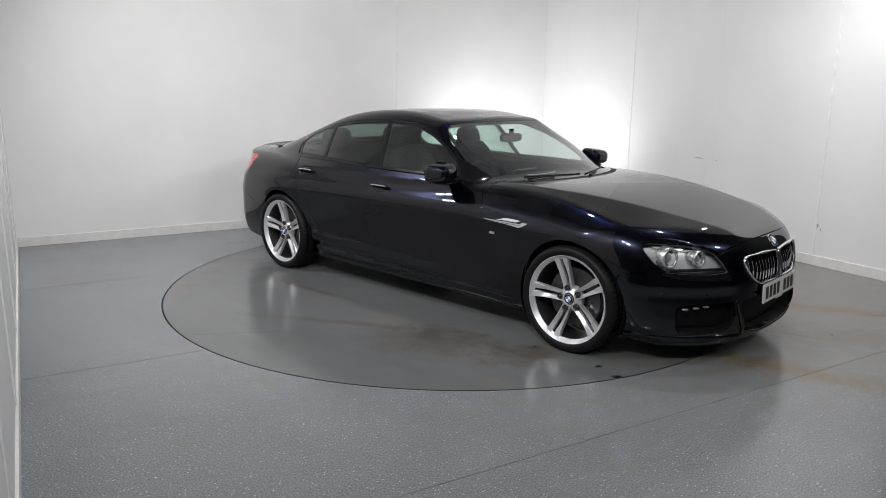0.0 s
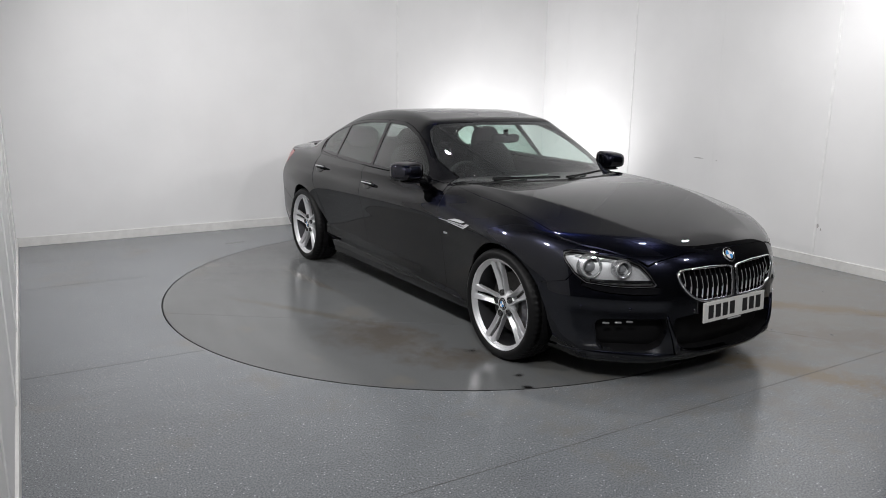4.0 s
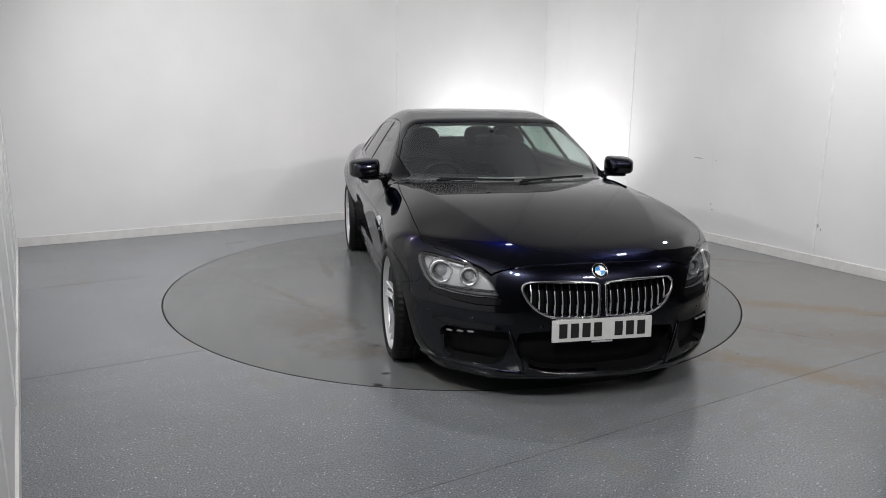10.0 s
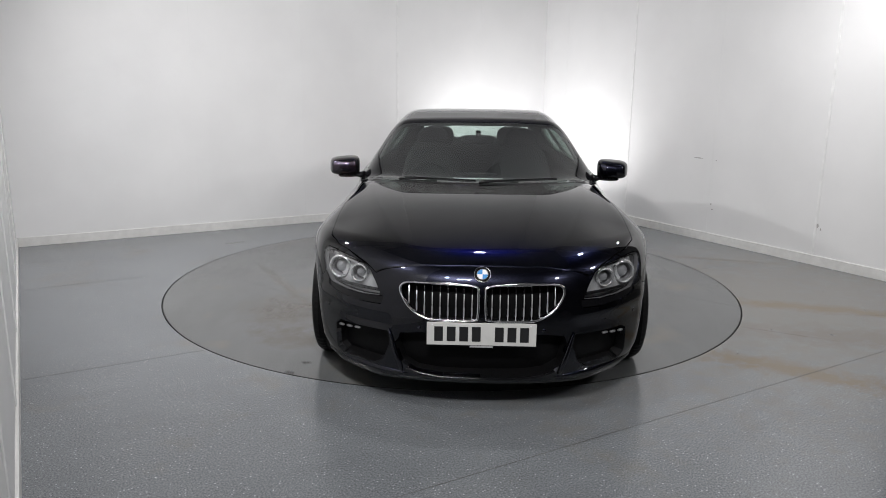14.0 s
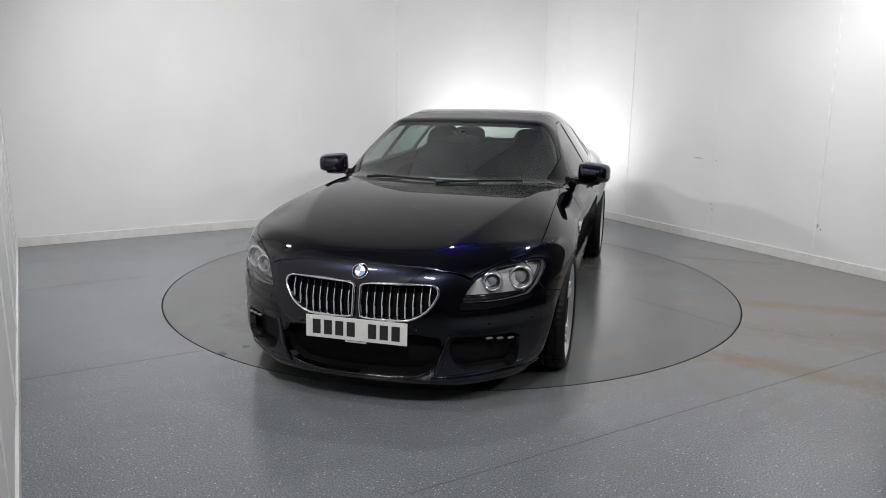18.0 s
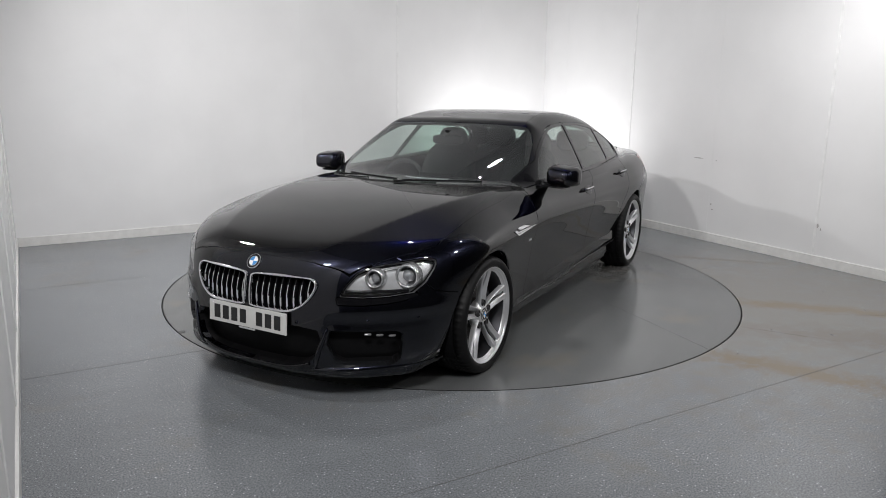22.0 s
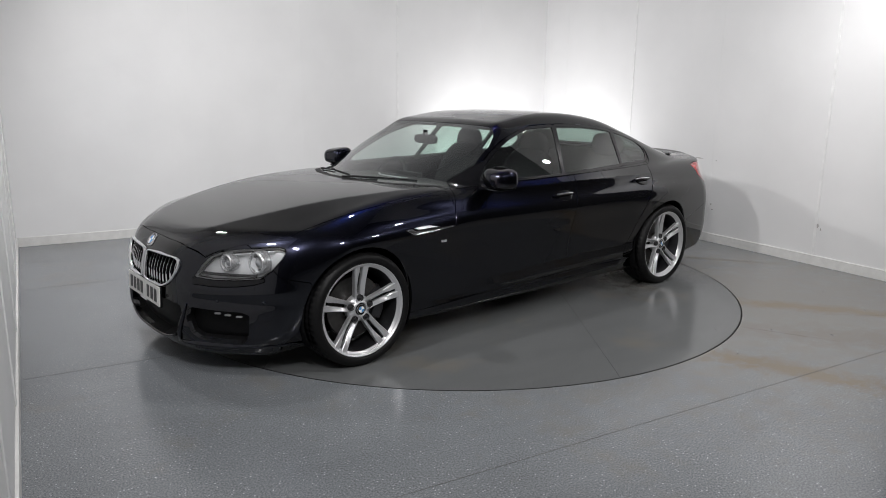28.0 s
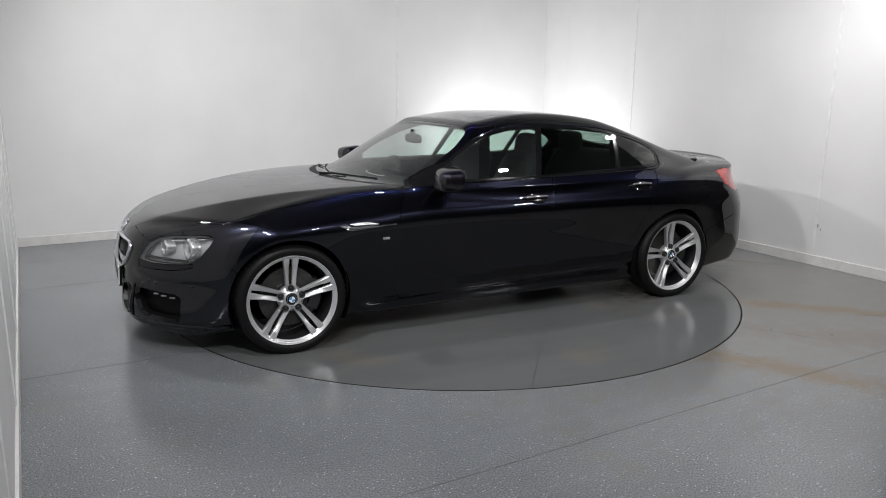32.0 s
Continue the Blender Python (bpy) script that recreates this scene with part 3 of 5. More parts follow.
def clip(skin, phi):
    """The part of a triangle skin where phi(points) is below zero, cut along the line where it is zero."""
    v, n, t = skin
    if not len(t):
        return skin
    d = phi(v)
    ins = d < 0
    k = ins[t].sum(1)
    keep = [t[k == 3]]
    nv, nn = [v], [n]
    base = len(v)
    for want in (1, 2):
        tt = t[k == want]
        if not len(tt):
            continue
        odd = ins[tt] if want == 1 else ~ins[tt]
        r = odd.argmax(1)
        i = np.arange(len(tt))
        a, b, c = tt[i, r], tt[i, (r + 1) % 3], tt[i, (r + 2) % 3]
        new_ids = []
        for p, q in ((a, b), (a, c)):
            lo, hi = np.minimum(p, q), np.maximum(p, q)
            w = d[lo] / (d[lo] - d[hi])
            nv.append(v[lo] + (v[hi] - v[lo]) * w[:, None])
            nn.append(n[lo] + (n[hi] - n[lo]) * w[:, None])
            new_ids.append(base + np.arange(len(lo)))
            base += len(lo)
        ab, ac = new_ids
        if want == 1:
            keep.append(np.stack([a, ab, ac], -1))
        else:
            keep += [np.stack([ab, b, c], -1), np.stack([ab, c, ac], -1)]
    v, n, t = np.concatenate(nv), np.concatenate(nn), np.concatenate(keep)
    # weld equal cut points and drop what is unused
    used = np.unique(t)
    key = np.round(v[used] * 1e5).astype(np.int64)
    _, first, inv = np.unique(key, axis=0, return_index=True, return_inverse=True)
    remap = np.zeros(len(v), int)
    remap[used] = inv.ravel()
    v, n, t = v[used][first], n[used][first], remap[t]
    t = t[(t[:, 0] != t[:, 1]) & (t[:, 1] != t[:, 2]) & (t[:, 0] != t[:, 2])]
    return v, n, t


def rim_edges(t):
    e = np.concatenate([t[:, [0, 1]], t[:, [1, 2]], t[:, [2, 0]]])
    key = np.sort(e, 1)
    _, inv, cnt = np.unique(key, axis=0, return_inverse=True, return_counts=True)
    return e[cnt[inv.ravel()] == 1]


def skin_part(name, skin, mat, parent, label="", lip=0.012, push=0.0):
    """Links a skin as one part, its edges turned inwards by lip."""
    v, n, t = skin
    if not len(t):
        return None
    n = n / np.linalg.norm(n, axis=1)[:, None]
    v = v + n * push
    k = len(v)
    allv, alln, allt = v, n, t
    if lip:
        e = rim_edges(t)
        ids = np.unique(e)
        at = {int(q): k + i for i, q in enumerate(ids)}
        allv = np.concatenate([v, v[ids] - n[ids] * lip])
        alln = np.concatenate([n, n[ids]])
        extra = []
        for a, b in e:
            a, b = int(a), int(b)
            extra += [(b, a, at[a]), (b, at[a], at[b])]
        allt = np.concatenate([t, np.array(extra)])
    me = bpy.data.meshes.new(name)
    me.from_pydata(allv.tolist(), [], allt.tolist())
    me.polygons.foreach_set("use_smooth", [i < len(t) for i in range(len(allt))])
    me.materials.append(mat)
    me.normals_split_custom_set_from_vertices(alln.tolist())
    ob = new(name, me)
    if parent is not None:
        ob.parent = parent
    return tagged(ob, label)


def polygon(pts, u=0, w=2, soft=0.0, wrap=False):
    """Signed distance to a polygon drawn on the axes u and w; soft rounds its corners, wrap draws it round the front corner."""
    pts = np.array(pts, float)

    def phi(p):
        a0 = np.abs(p[:, 1]) - p[:, 0] if wrap else (np.abs(p[:, 1]) if u == 1 else p[:, u])
        b0 = np.abs(p[:, 1]) if w == 1 else p[:, w]
        q = np.stack([a0, b0], -1)
        best = np.full(len(q), 1e9)
        sign = np.ones(len(q))
        for i in range(len(pts)):
            a, b = pts[i - 1], pts[i]
            e, g = b - a, q - a
            h = np.clip((g @ e) / (e @ e), 0, 1)
            best = np.minimum(best, ((g - h[:, None] * e) ** 2).sum(-1))
            c1, c2 = q[:, 1] >= a[1], q[:, 1] < b[1]
            c3 = e[0] * g[:, 1] > e[1] * g[:, 0]
            sign = np.where((c1 & c2 & c3) | (~c1 & ~c2 & ~c3), -sign, sign)
        return sign * np.sqrt(best) - soft
    return phi


def smooth_loop(pts, n=6):
    """A closed rounded loop through points."""
    pts = [np.array(q, float) for q in pts]
    k = len(pts)
    out = []
    for i in range(k):
        a, b, c, d = pts[i - 1], pts[i], pts[(i + 1) % k], pts[(i + 2) % k]
        for j in range(n):
            t = j / n
            out.append(0.5 * (2 * b + (c - a) * t + (2 * a - 5 * b + 4 * c - d) * t * t + (3 * b - a - 3 * c + d) * t ** 3))
    return out


def on_side(x, z, s=1, off=0.0):
    """The point of the flank over (x, z)."""
    lo, hi = np.full(np.shape(x), 0.2), np.full(np.shape(x), 1.1)
    for _ in range(30):
        m = (lo + hi) / 2
        f = volume(np.asarray(x), m, np.asarray(z))
        lo, hi = np.where(f < 0, m, lo), np.where(f < 0, hi, m)
    p = np.stack([np.asarray(x) + 0 * lo, lo, np.asarray(z) + 0 * lo], -1)
    p = np.atleast_2d(p)
    g = gradient(p)
    p = p + g / np.linalg.norm(g, axis=1)[:, None] * off
    p[:, 1] *= s
    return p


def on_front(y, z, off=0.0):
    """The point of the nose over (y, z)."""
    y, z = np.atleast_1d(np.asarray(y, float)), np.atleast_1d(np.asarray(z, float))
    lo, hi = np.full(y.shape, 1.2), np.full(y.shape, 2.6)
    for _ in range(30):
        m = (lo + hi) / 2
        f = volume(m, y, z)
        lo, hi = np.where(f < 0, m, lo), np.where(f < 0, hi, m)
    p = np.stack([lo, y, z], -1)
    g = gradient(p)
    return p + g / np.linalg.norm(g, axis=1)[:, None] * off


def on_top(x, y, off=0.0):
    x, y = np.atleast_1d(np.asarray(x, float)), np.atleast_1d(np.asarray(y, float))
    lo, hi = np.full(x.shape, 0.5), np.full(x.shape, 1.6)
    for _ in range(30):
        m = (lo + hi) / 2
        f = volume(x, y, m)
        lo, hi = np.where(f < 0, m, lo), np.where(f < 0, hi, m)
    p = np.stack([x, y, lo], -1)
    g = gradient(p)
    return p + g / np.linalg.norm(g, axis=1)[:, None] * off


def fmax(*fs):
    return lambda p: np.max([f(p) for f in fs], axis=0)


def fmin(*fs):
    return lambda p: np.min([f(p) for f in fs], axis=0)


def less(axis, value):
    return lambda p: p[:, axis] - value


def more(axis, value):
    return lambda p: value - p[:, axis]


def grow(f, d):
    return lambda p: f(p) - d


GAP = 0.0028


def cut_out(rest, phi):
    """Splits a skin along phi with a panel gap; gives the piece and the rest."""
    return clip(rest, grow(phi, -GAP)), clip(rest, lambda p: GAP - phi(p))


def wheel_arch(p):
    f = np.hypot(p[:, 0] - AXF, p[:, 2] - WHEEL_Z - 0.005) - 0.362
    r = np.hypot(p[:, 0] - AXR, p[:, 2] - WHEEL_Z - 0.005) - 0.362
    d = np.minimum(f, r)
    return np.where(np.abs(p[:, 1]) > 0.5, d, 1.0)


# ---- the car's pieces ----


def superblock(bm, centre, size, power=3.0, m=None, n=20, shape=None):
    """A rounded block: a sphere squared off by its power, then shaped."""
    vs = []
    r = bmesh.ops.create_uvsphere(bm, u_segments=n * 2, v_segments=n, radius=1.0)
    for v in r["verts"]:
        c = v.co
        d = (abs(c.x) ** power + abs(c.y) ** power + abs(c.z) ** power) ** (-1 / power)
        q = Vector((c.x * d, c.y * d, c.z * d))
        if shape:
            q = shape(q)
        v.co = Vector((q.x * size[0] / 2, q.y * size[1] / 2, q.z * size[2] / 2)) + Vector(centre)
        vs.append(v)
    if m is not None:
        bmesh.ops.transform(bm, matrix=m, verts=vs)
    return vs


def emblem(parent, m, r):
    """A roundel: dark ring with a bright rim, blue and white quarters."""
    bm = bmesh.new()
    lathe(bm, [(0.0, 0.0), (r * 0.62, 0.002), (r * 0.66, 0.0035), (r * 0.95, 0.0035), (r, 0.001), (r, -0.006)], 32)
    bmesh.ops.transform(bm, matrix=m, verts=bm.verts)
    ring = part("emblem", bm, M_GLOSSBLACK, parent, "round blue and white emblem", True)
    for k in range(4):
        bm = bmesh.new()
        mid = bm.verts.new((0, 0.0045, 0))
        arc = [bm.verts.new((r * 0.62 * math.cos(a), 0.0045, r * 0.62 * math.sin(a))) for a in [math.pi / 2 * (k + j / 6) for j in range(7)]]
        for a, b in zip(arc, arc[1:]):
            bm.faces.new((mid, b, a))
        bmesh.ops.transform(bm, matrix=m, verts=bm.verts)
        EMBLEM.append((bm, M_BLUE if k % 2 == 0 else M_WHITE, ring))
    bm = bmesh.new()
    lathe(bm, [(r * 0.62, 0.002), (r * 0.635, 0.0055), (r * 0.67, 0.0055), (r * 0.685, 0.003)], 32)
    lathe(bm, [(r * 0.93, 0.003), (r * 0.95, 0.0055), (r * 1.0, 0.0045), (r * 1.01, -0.004)], 32)
    bmesh.ops.transform(bm, matrix=m, verts=bm.verts)
    EMBLEM.append((bm, M_CHROME, ring))
    return ring


EMBLEM = []


def finish_emblems():
    """Each roundel's quarters and bright rims are joined onto its ring."""
    for bm, mat, ring in EMBLEM:
        me = ring.data
        slot = me.materials.find(mat.name)
        if slot < 0:
            me.materials.append(mat)
            slot = len(me.materials) - 1
        full = bmesh.new()
        full.from_mesh(me)
        tmp = bpy.data.meshes.new("tmp")
        for f in bm.faces:
            f.material_index, f.smooth = slot, True
        bm.to_mesh(tmp)
        bm.free()
        full.from_mesh(tmp)
        full.to_mesh(me)
        full.free()
        bpy.data.meshes.remove(tmp)
    EMBLEM.clear()


def build_wheel(parent, x, s, turn):
    """A twenty-inch wheel; its outer face looks along +y before it is turned to its side."""
    hub = new("wheel")
    hub.parent = parent
    hub.matrix_basis = Matrix.Translation((x, s * 0.818, WHEEL_Z)) @ (Matrix.Identity(4) if s > 0 else Matrix.Rotation(math.pi, 4, "Z"))
    tagged(hub, "silver double-spoke alloy wheel with low black tyre")
    bm = bmesh.new()
    prof = [(0.264, 0.098), (0.272, 0.116), (0.285, 0.124), (0.300, 0.127), (0.314, 0.122), (0.324, 0.110), (0.3295, 0.098)]
    tread = [(0.332, 0.092), (0.3335, 0.066), (0.327, 0.063), (0.327, 0.056), (0.335, 0.053), (0.3355, 0.022), (0.328, 0.019), (0.328, 0.011), (0.3355, 0.008)]
    half = prof + tread
    lathe(bm, half + [(r, -o) for r, o in reversed(half)], 180)
    # cross cuts in the shoulder blocks
    for i, v in enumerate(bm.verts):
        rr = math.hypot(v.co.x, v.co.z)
        if (i // (2 * len(half))) % 3 == 0 and rr > 0.328 and abs(v.co.y) > 0.02:
            v.co.x *= 1 - 0.006 / rr
            v.co.z *= 1 - 0.006 / rr
    part("tyre", bm, M_TYRE, hub, smooth=True)
    bm = bmesh.new()
    lathe(bm, [(0.2655, 0.098), (0.2745, 0.110), (0.2725, 0.116), (0.2675, 0.115), (0.2645, 0.108), (0.260, 0.104), (0.2575, 0.104), (0.2555, 0.099), (0.2525, 0.096), (0.2485, 0.095), (0.2465, 0.086)], 96)
    part("rim", bm, M_ALLOY, hub, smooth=True)
    # barrel coloured darker than the rim to hold the shade behind the spokes
    bm = bmesh.new()
    lathe(bm, [(0.2467, 0.087), (0.243, 0.066), (0.238, 0.03), (0.232, -0.05), (0.245, -0.10), (0.268, -0.112), (0.268, -0.118), (0.25, -0.118)], 72)
    part("rim_barrel", bm, M_ALLOYDARK, hub, "inner rim barrel with the shade put into its colour", smooth=True)
    # five pairs of blade spokes: each falls from its outer edge to the slot in the pair
    for k in range(5):
        for side in (-1, 1):
            bm = bmesh.new()
            rows = []
            for i in range(11):
                t = i / 10
                r = 0.050 + 0.207 * t
                inner = 0.0085 + 0.0040 * t
                outer = 0.0290 + 0.0205 * t - 0.0030 * math.sin(math.pi * t)
                w = (outer - inner) / 2
                off = (outer + inner) / 2
                if t > 0.72:
                    off -= 0.0015 * min(1, (t - 0.72) / 0.1)
                    w += 0.0015 * min(1, (t - 0.72) / 0.1)
                yt = 0.076 + 0.027 * t - 0.006 * math.sin(math.pi * t)
                dy = 0.036 - 0.008 * t
                fall = 0.015 * math.sin(math.pi * min(1, 0.12 + t)) if t < 0.88 else 0.003
                sec = [(off - w, yt - dy), (off - w, yt - fall - 0.003), (off - w * 0.8, yt - fall), (off + w * 0.35, yt - 0.0015), (off + w * 0.72, yt), (off + w * 0.9, yt - 0.004), (off + w, yt - 0.011), (off + w, yt - dy)]
                row = []
                for q, yy in sec:
                    q *= side
                    row.append(bm.verts.new((math.sqrt(max(r * r - q * q, 0.0004)), yy, q)))
                rows.append(row)
            for a, b in zip(rows, rows[1:]):
                for j in range(8):
                    bm.faces.new((a[j], b[j], b[(j + 1) % 8], a[(j + 1) % 8]))
            bm.faces.new(rows[0])
            bm.faces.new(rows[-1][::-1])
            bmesh.ops.transform(bm, matrix=Matrix.Rotation(-math.radians(turn + 72 * k), 4, "Y"), verts=bm.verts)
            bmesh.ops.recalc_face_normals(bm, faces=bm.faces)
            part("spoke", bm, M_ALLOY, hub, smooth=False)
    bm = bmesh.new()
    lathe(bm, [(0.036, 0.079), (0.0385, 0.084), (0.043, 0.083), (0.050, 0.076), (0.062, 0.068), (0.078, 0.058), (0.08, 0.03), (0.06, -0.02)], 40)
    part("hub", bm, M_ALLOY, hub, smooth=True)
    for k in range(5):
        a = math.radians(turn + 72 * k)
        # bolt and cup all black: the hole's shade is put into the colour
        bm = bmesh.new()
        lathe(bm, [(0.0, 0.079), (0.0065, 0.079), (0.0072, 0.0745), (0.0170, 0.0745), (0.0182, 0.082), (0.0190, 0.082), (0.0195, 0.066)], 14)
        bmesh.ops.translate(bm, vec=(0.066 * math.cos(a), 0.001, 0.066 * math.sin(a)), verts=bm.verts)
        part("shaded_bolt_cup", bm, M_BLACKGAP, hub, smooth=True)
    bm = bmesh.new()
    lathe(bm, [(0.0, 0.0825), (0.03, 0.083), (0.036, 0.080), (0.036, 0.07)], 32)
    part("hub_cap", bm, M_GLOSSBLACK, hub, smooth=True)
    emblem(hub, Matrix.Translation((0, 0.084, 0)), 0.030)
    bm = bmesh.new()
    lathe(bm, [(0.07, 0.045), (0.085, 0.012), (0.09, 0.012), (0.18, 0.012), (0.182, 0.010), (0.182, -0.022), (0.09, -0.022)], 56)
    part("brake_disc", bm, M_STEEL, hub, smooth=False)
    bm = bmesh.new()
    rows = []
    for i in range(9):
        a = math.radians(148 + i * 8)
        thick = 0.036 * (1 - 0.25 * abs(i - 4) / 4)
        rows.append([bm.verts.new((r * math.cos(a), y, r * math.sin(a))) for r, y in ((0.118, -thick), (0.196, -thick), (0.200, 0.6 * thick), (0.188, thick), (0.124, thick))])
    for a, b in zip(rows, rows[1:]):
        for j in range(5):
            bm.faces.new((a[j], a[(j + 1) % 5], b[(j + 1) % 5], b[j]))
    bm.faces.new(rows[0])
    bm.faces.new(rows[-1][::-1])
    bmesh.ops.recalc_face_normals(bm, faces=bm.faces)
    part("brake_caliper", bm, M_ALLOYDARK, hub)
    return hub


def build_mirror(parent, s):
    m = new("door_mirror")
    m.parent = parent
    tagged(m, "black painted wing mirror with indicator strip")

    def shape(q):
        # rounded nose to the front, flat glass side to the rear, lower towards the tip
        k = 0.5 + 0.5 * q.x
        y = q.y
        z = q.z * (1.0 - 0.22 * k) * (1.0 - 0.16 * (y + 1) / 2)
        return Vector((q.x * (1 - 0.25 * abs(z) ** 2), y * (1 - 0.18 * max(0, q.x)), z + 0.10 * (1 - y) * 0.3))
    bm = bmesh.new()
    superblock(bm, (0, 0, 0), (0.185, 0.212, 0.160), 4.4, None, 22, shape)
    for v in list(bm.verts):
        if v.co.x < -0.068:
            v.co.x = -0.068 + (v.co.x + 0.068) * 0.1
    tf = Matrix.Translation((0.468, s * 0.962, 1.004)) @ Matrix.Rotation(s * math.radians(-10), 4, "Z") @ Matrix.Diagonal((1, s, 1, 1))
    bmesh.ops.transform(bm, matrix=tf, verts=bm.verts)
    bmesh.ops.recalc_face_normals(bm, faces=bm.faces)
    part("mirror_cap", bm, M_PAINT, m, smooth=True)
    bm = bmesh.new()
    superblock(bm, (-0.070, 0.004, 0.006), (0.010, 0.150, 0.104), 4.0, None, 14)
    bmesh.ops.transform(bm, matrix=tf, verts=bm.verts)
    bmesh.ops.recalc_face_normals(bm, faces=bm.faces)
    part("mirror_glass", bm, M_CHROME, m, "silvered mirror glass", True)
    bm = bmesh.new()
    superblock(bm, (0.01, -0.02, -0.066), (0.12, 0.14, 0.018), 3.0, None, 12)
    bmesh.ops.transform(bm, matrix=tf, verts=bm.verts)
    bmesh.ops.recalc_face_normals(bm, faces=bm.faces)
    part("mirror_foot", bm, M_GLOSSBLACK, m, "gloss black lower shell", True)
    bm = bmesh.new()
    tube(bm, [(0.46, s * 0.93, 0.962), (0.47, s * 0.89, 0.952), (0.485, s * 0.85, 0.945), (0.49, s * 0.82, 0.945)], [0.02, 0.018, 0.022, 0.03], n=12)
    part("mirror_arm", bm, M_GLOSSBLACK, m, smooth=True)
    return m


def build_headlight(parent, glass, s):
    """A wide lamp: silver housing set back behind a clear lens, two ringed projectors."""
    lamp = new("headlight")
    lamp.parent = parent
    tagged(lamp, "clear headlight with two round silver-ringed projectors")
    skin_part("headlight_lens", glass, M_LENS, lamp, "clear lens", lip=0.012).visible_shadow = False
    v, n, t = glass
    n = n / np.linalg.norm(n, axis=1)[:, None]
    back = v - n * 0.055
    e = rim_edges(t)
    ids = np.unique(e)
    at = {int(q): len(v) + i for i, q in enumerate(ids)}
    allv = np.concatenate([back, v[ids] - n[ids] * 0.008])
    extra = []
    for a, b in e:
        a, b = int(a), int(b)
        extra += [(a, b, at[b]), (a, at[b], at[a])]
    me = bpy.data.meshes.new("headlight_housing")
    me.from_pydata(allv.tolist(), [], np.concatenate([t, np.array(extra)]).tolist())
    me.polygons.foreach_set("use_smooth", [True] * len(me.polygons))
    me.materials.append(M_HEADSILVER)
    me.materials.append(M_LAMPRIM)
    me.polygons.foreach_set("material_index", [0 if i < len(t) else 1 for i in range(len(me.polygons))])
    ob = new("headlight_housing", me)
    ob.parent = lamp
    # projectors
    for (px, py, pz), r in (((2.035, 0.757, 0.653), 0.062), ((2.155, 0.635, 0.652), 0.048)):
        q = settle(np.array([[px, py, pz]]))[0]
        g = gradient(q[None])[0]
        aim = Vector((0.97, s * 0.24, 0.02)).normalized()
        c = Vector((q[0], s * q[1], q[2])) - Vector((g[0], s * g[1], g[2])).normalized() * 0.040
        tf = Matrix.Translation(c) @ aim.to_track_quat("Y", "Z").to_matrix().to_4x4()
        bm = bmesh.new()
        lathe(bm, [(r * 0.74, -0.03), (r * 0.76, 0.016), (r * 0.82, 0.023), (r * 0.95, 0.023), (r * 1.02, 0.012), (r * 1.1, -0.03)], 36)
        bmesh.ops.transform(bm, matrix=tf, verts=bm.verts)
        part("projector_ring", bm, M_REFLECTOR, lamp, "bright ring", True)
        bm = bmesh.new()
        lathe(bm, [(r * 0.74, 0.0), (r * 0.60, -0.004), (r * 0.55, -0.014)], 32)
        bmesh.ops.transform(bm, matrix=tf, verts=bm.verts)
        part("projector_bezel", bm, M_ALLOYDARK, lamp, smooth=True)
        bm = bmesh.new()
        lathe(bm, [(0.0, 0.014), (r * 0.2, 0.012), (r * 0.38, 0.006), (r * 0.5, -0.004), (r * 0.56, -0.016)], 32)
        bmesh.ops.transform(bm, matrix=tf, verts=bm.verts)
        part("projector_lens", bm, M_BULB, lamp, "dark glass projector lens", True)
    # lower trim bar and the strip across the top
    k = 14
    for name, z0, z1, a0, a1, mat, rad in (("lamp_trim", 0.585, 0.580, 0.52, 0.77, M_GLOSSBLACK, 0.009), ("light_brow", 0.690, 0.716, 0.60, 0.80, M_SATIN, 0.004)):
        ys = np.linspace(a0, a1, k)
        pts = on_front(ys, np.linspace(z0, z1, k), -0.03)
        bm = bmesh.new()
        tube(bm, [(q[0], s * q[1], q[2]) for q in pts], rad, n=8)
        part(name, bm, mat, lamp, smooth=True)
    return lamp


M_BULB = material("projector_glass", (0.22, 0.225, 0.235), 0.03, spec=0.9, coat=1.0)


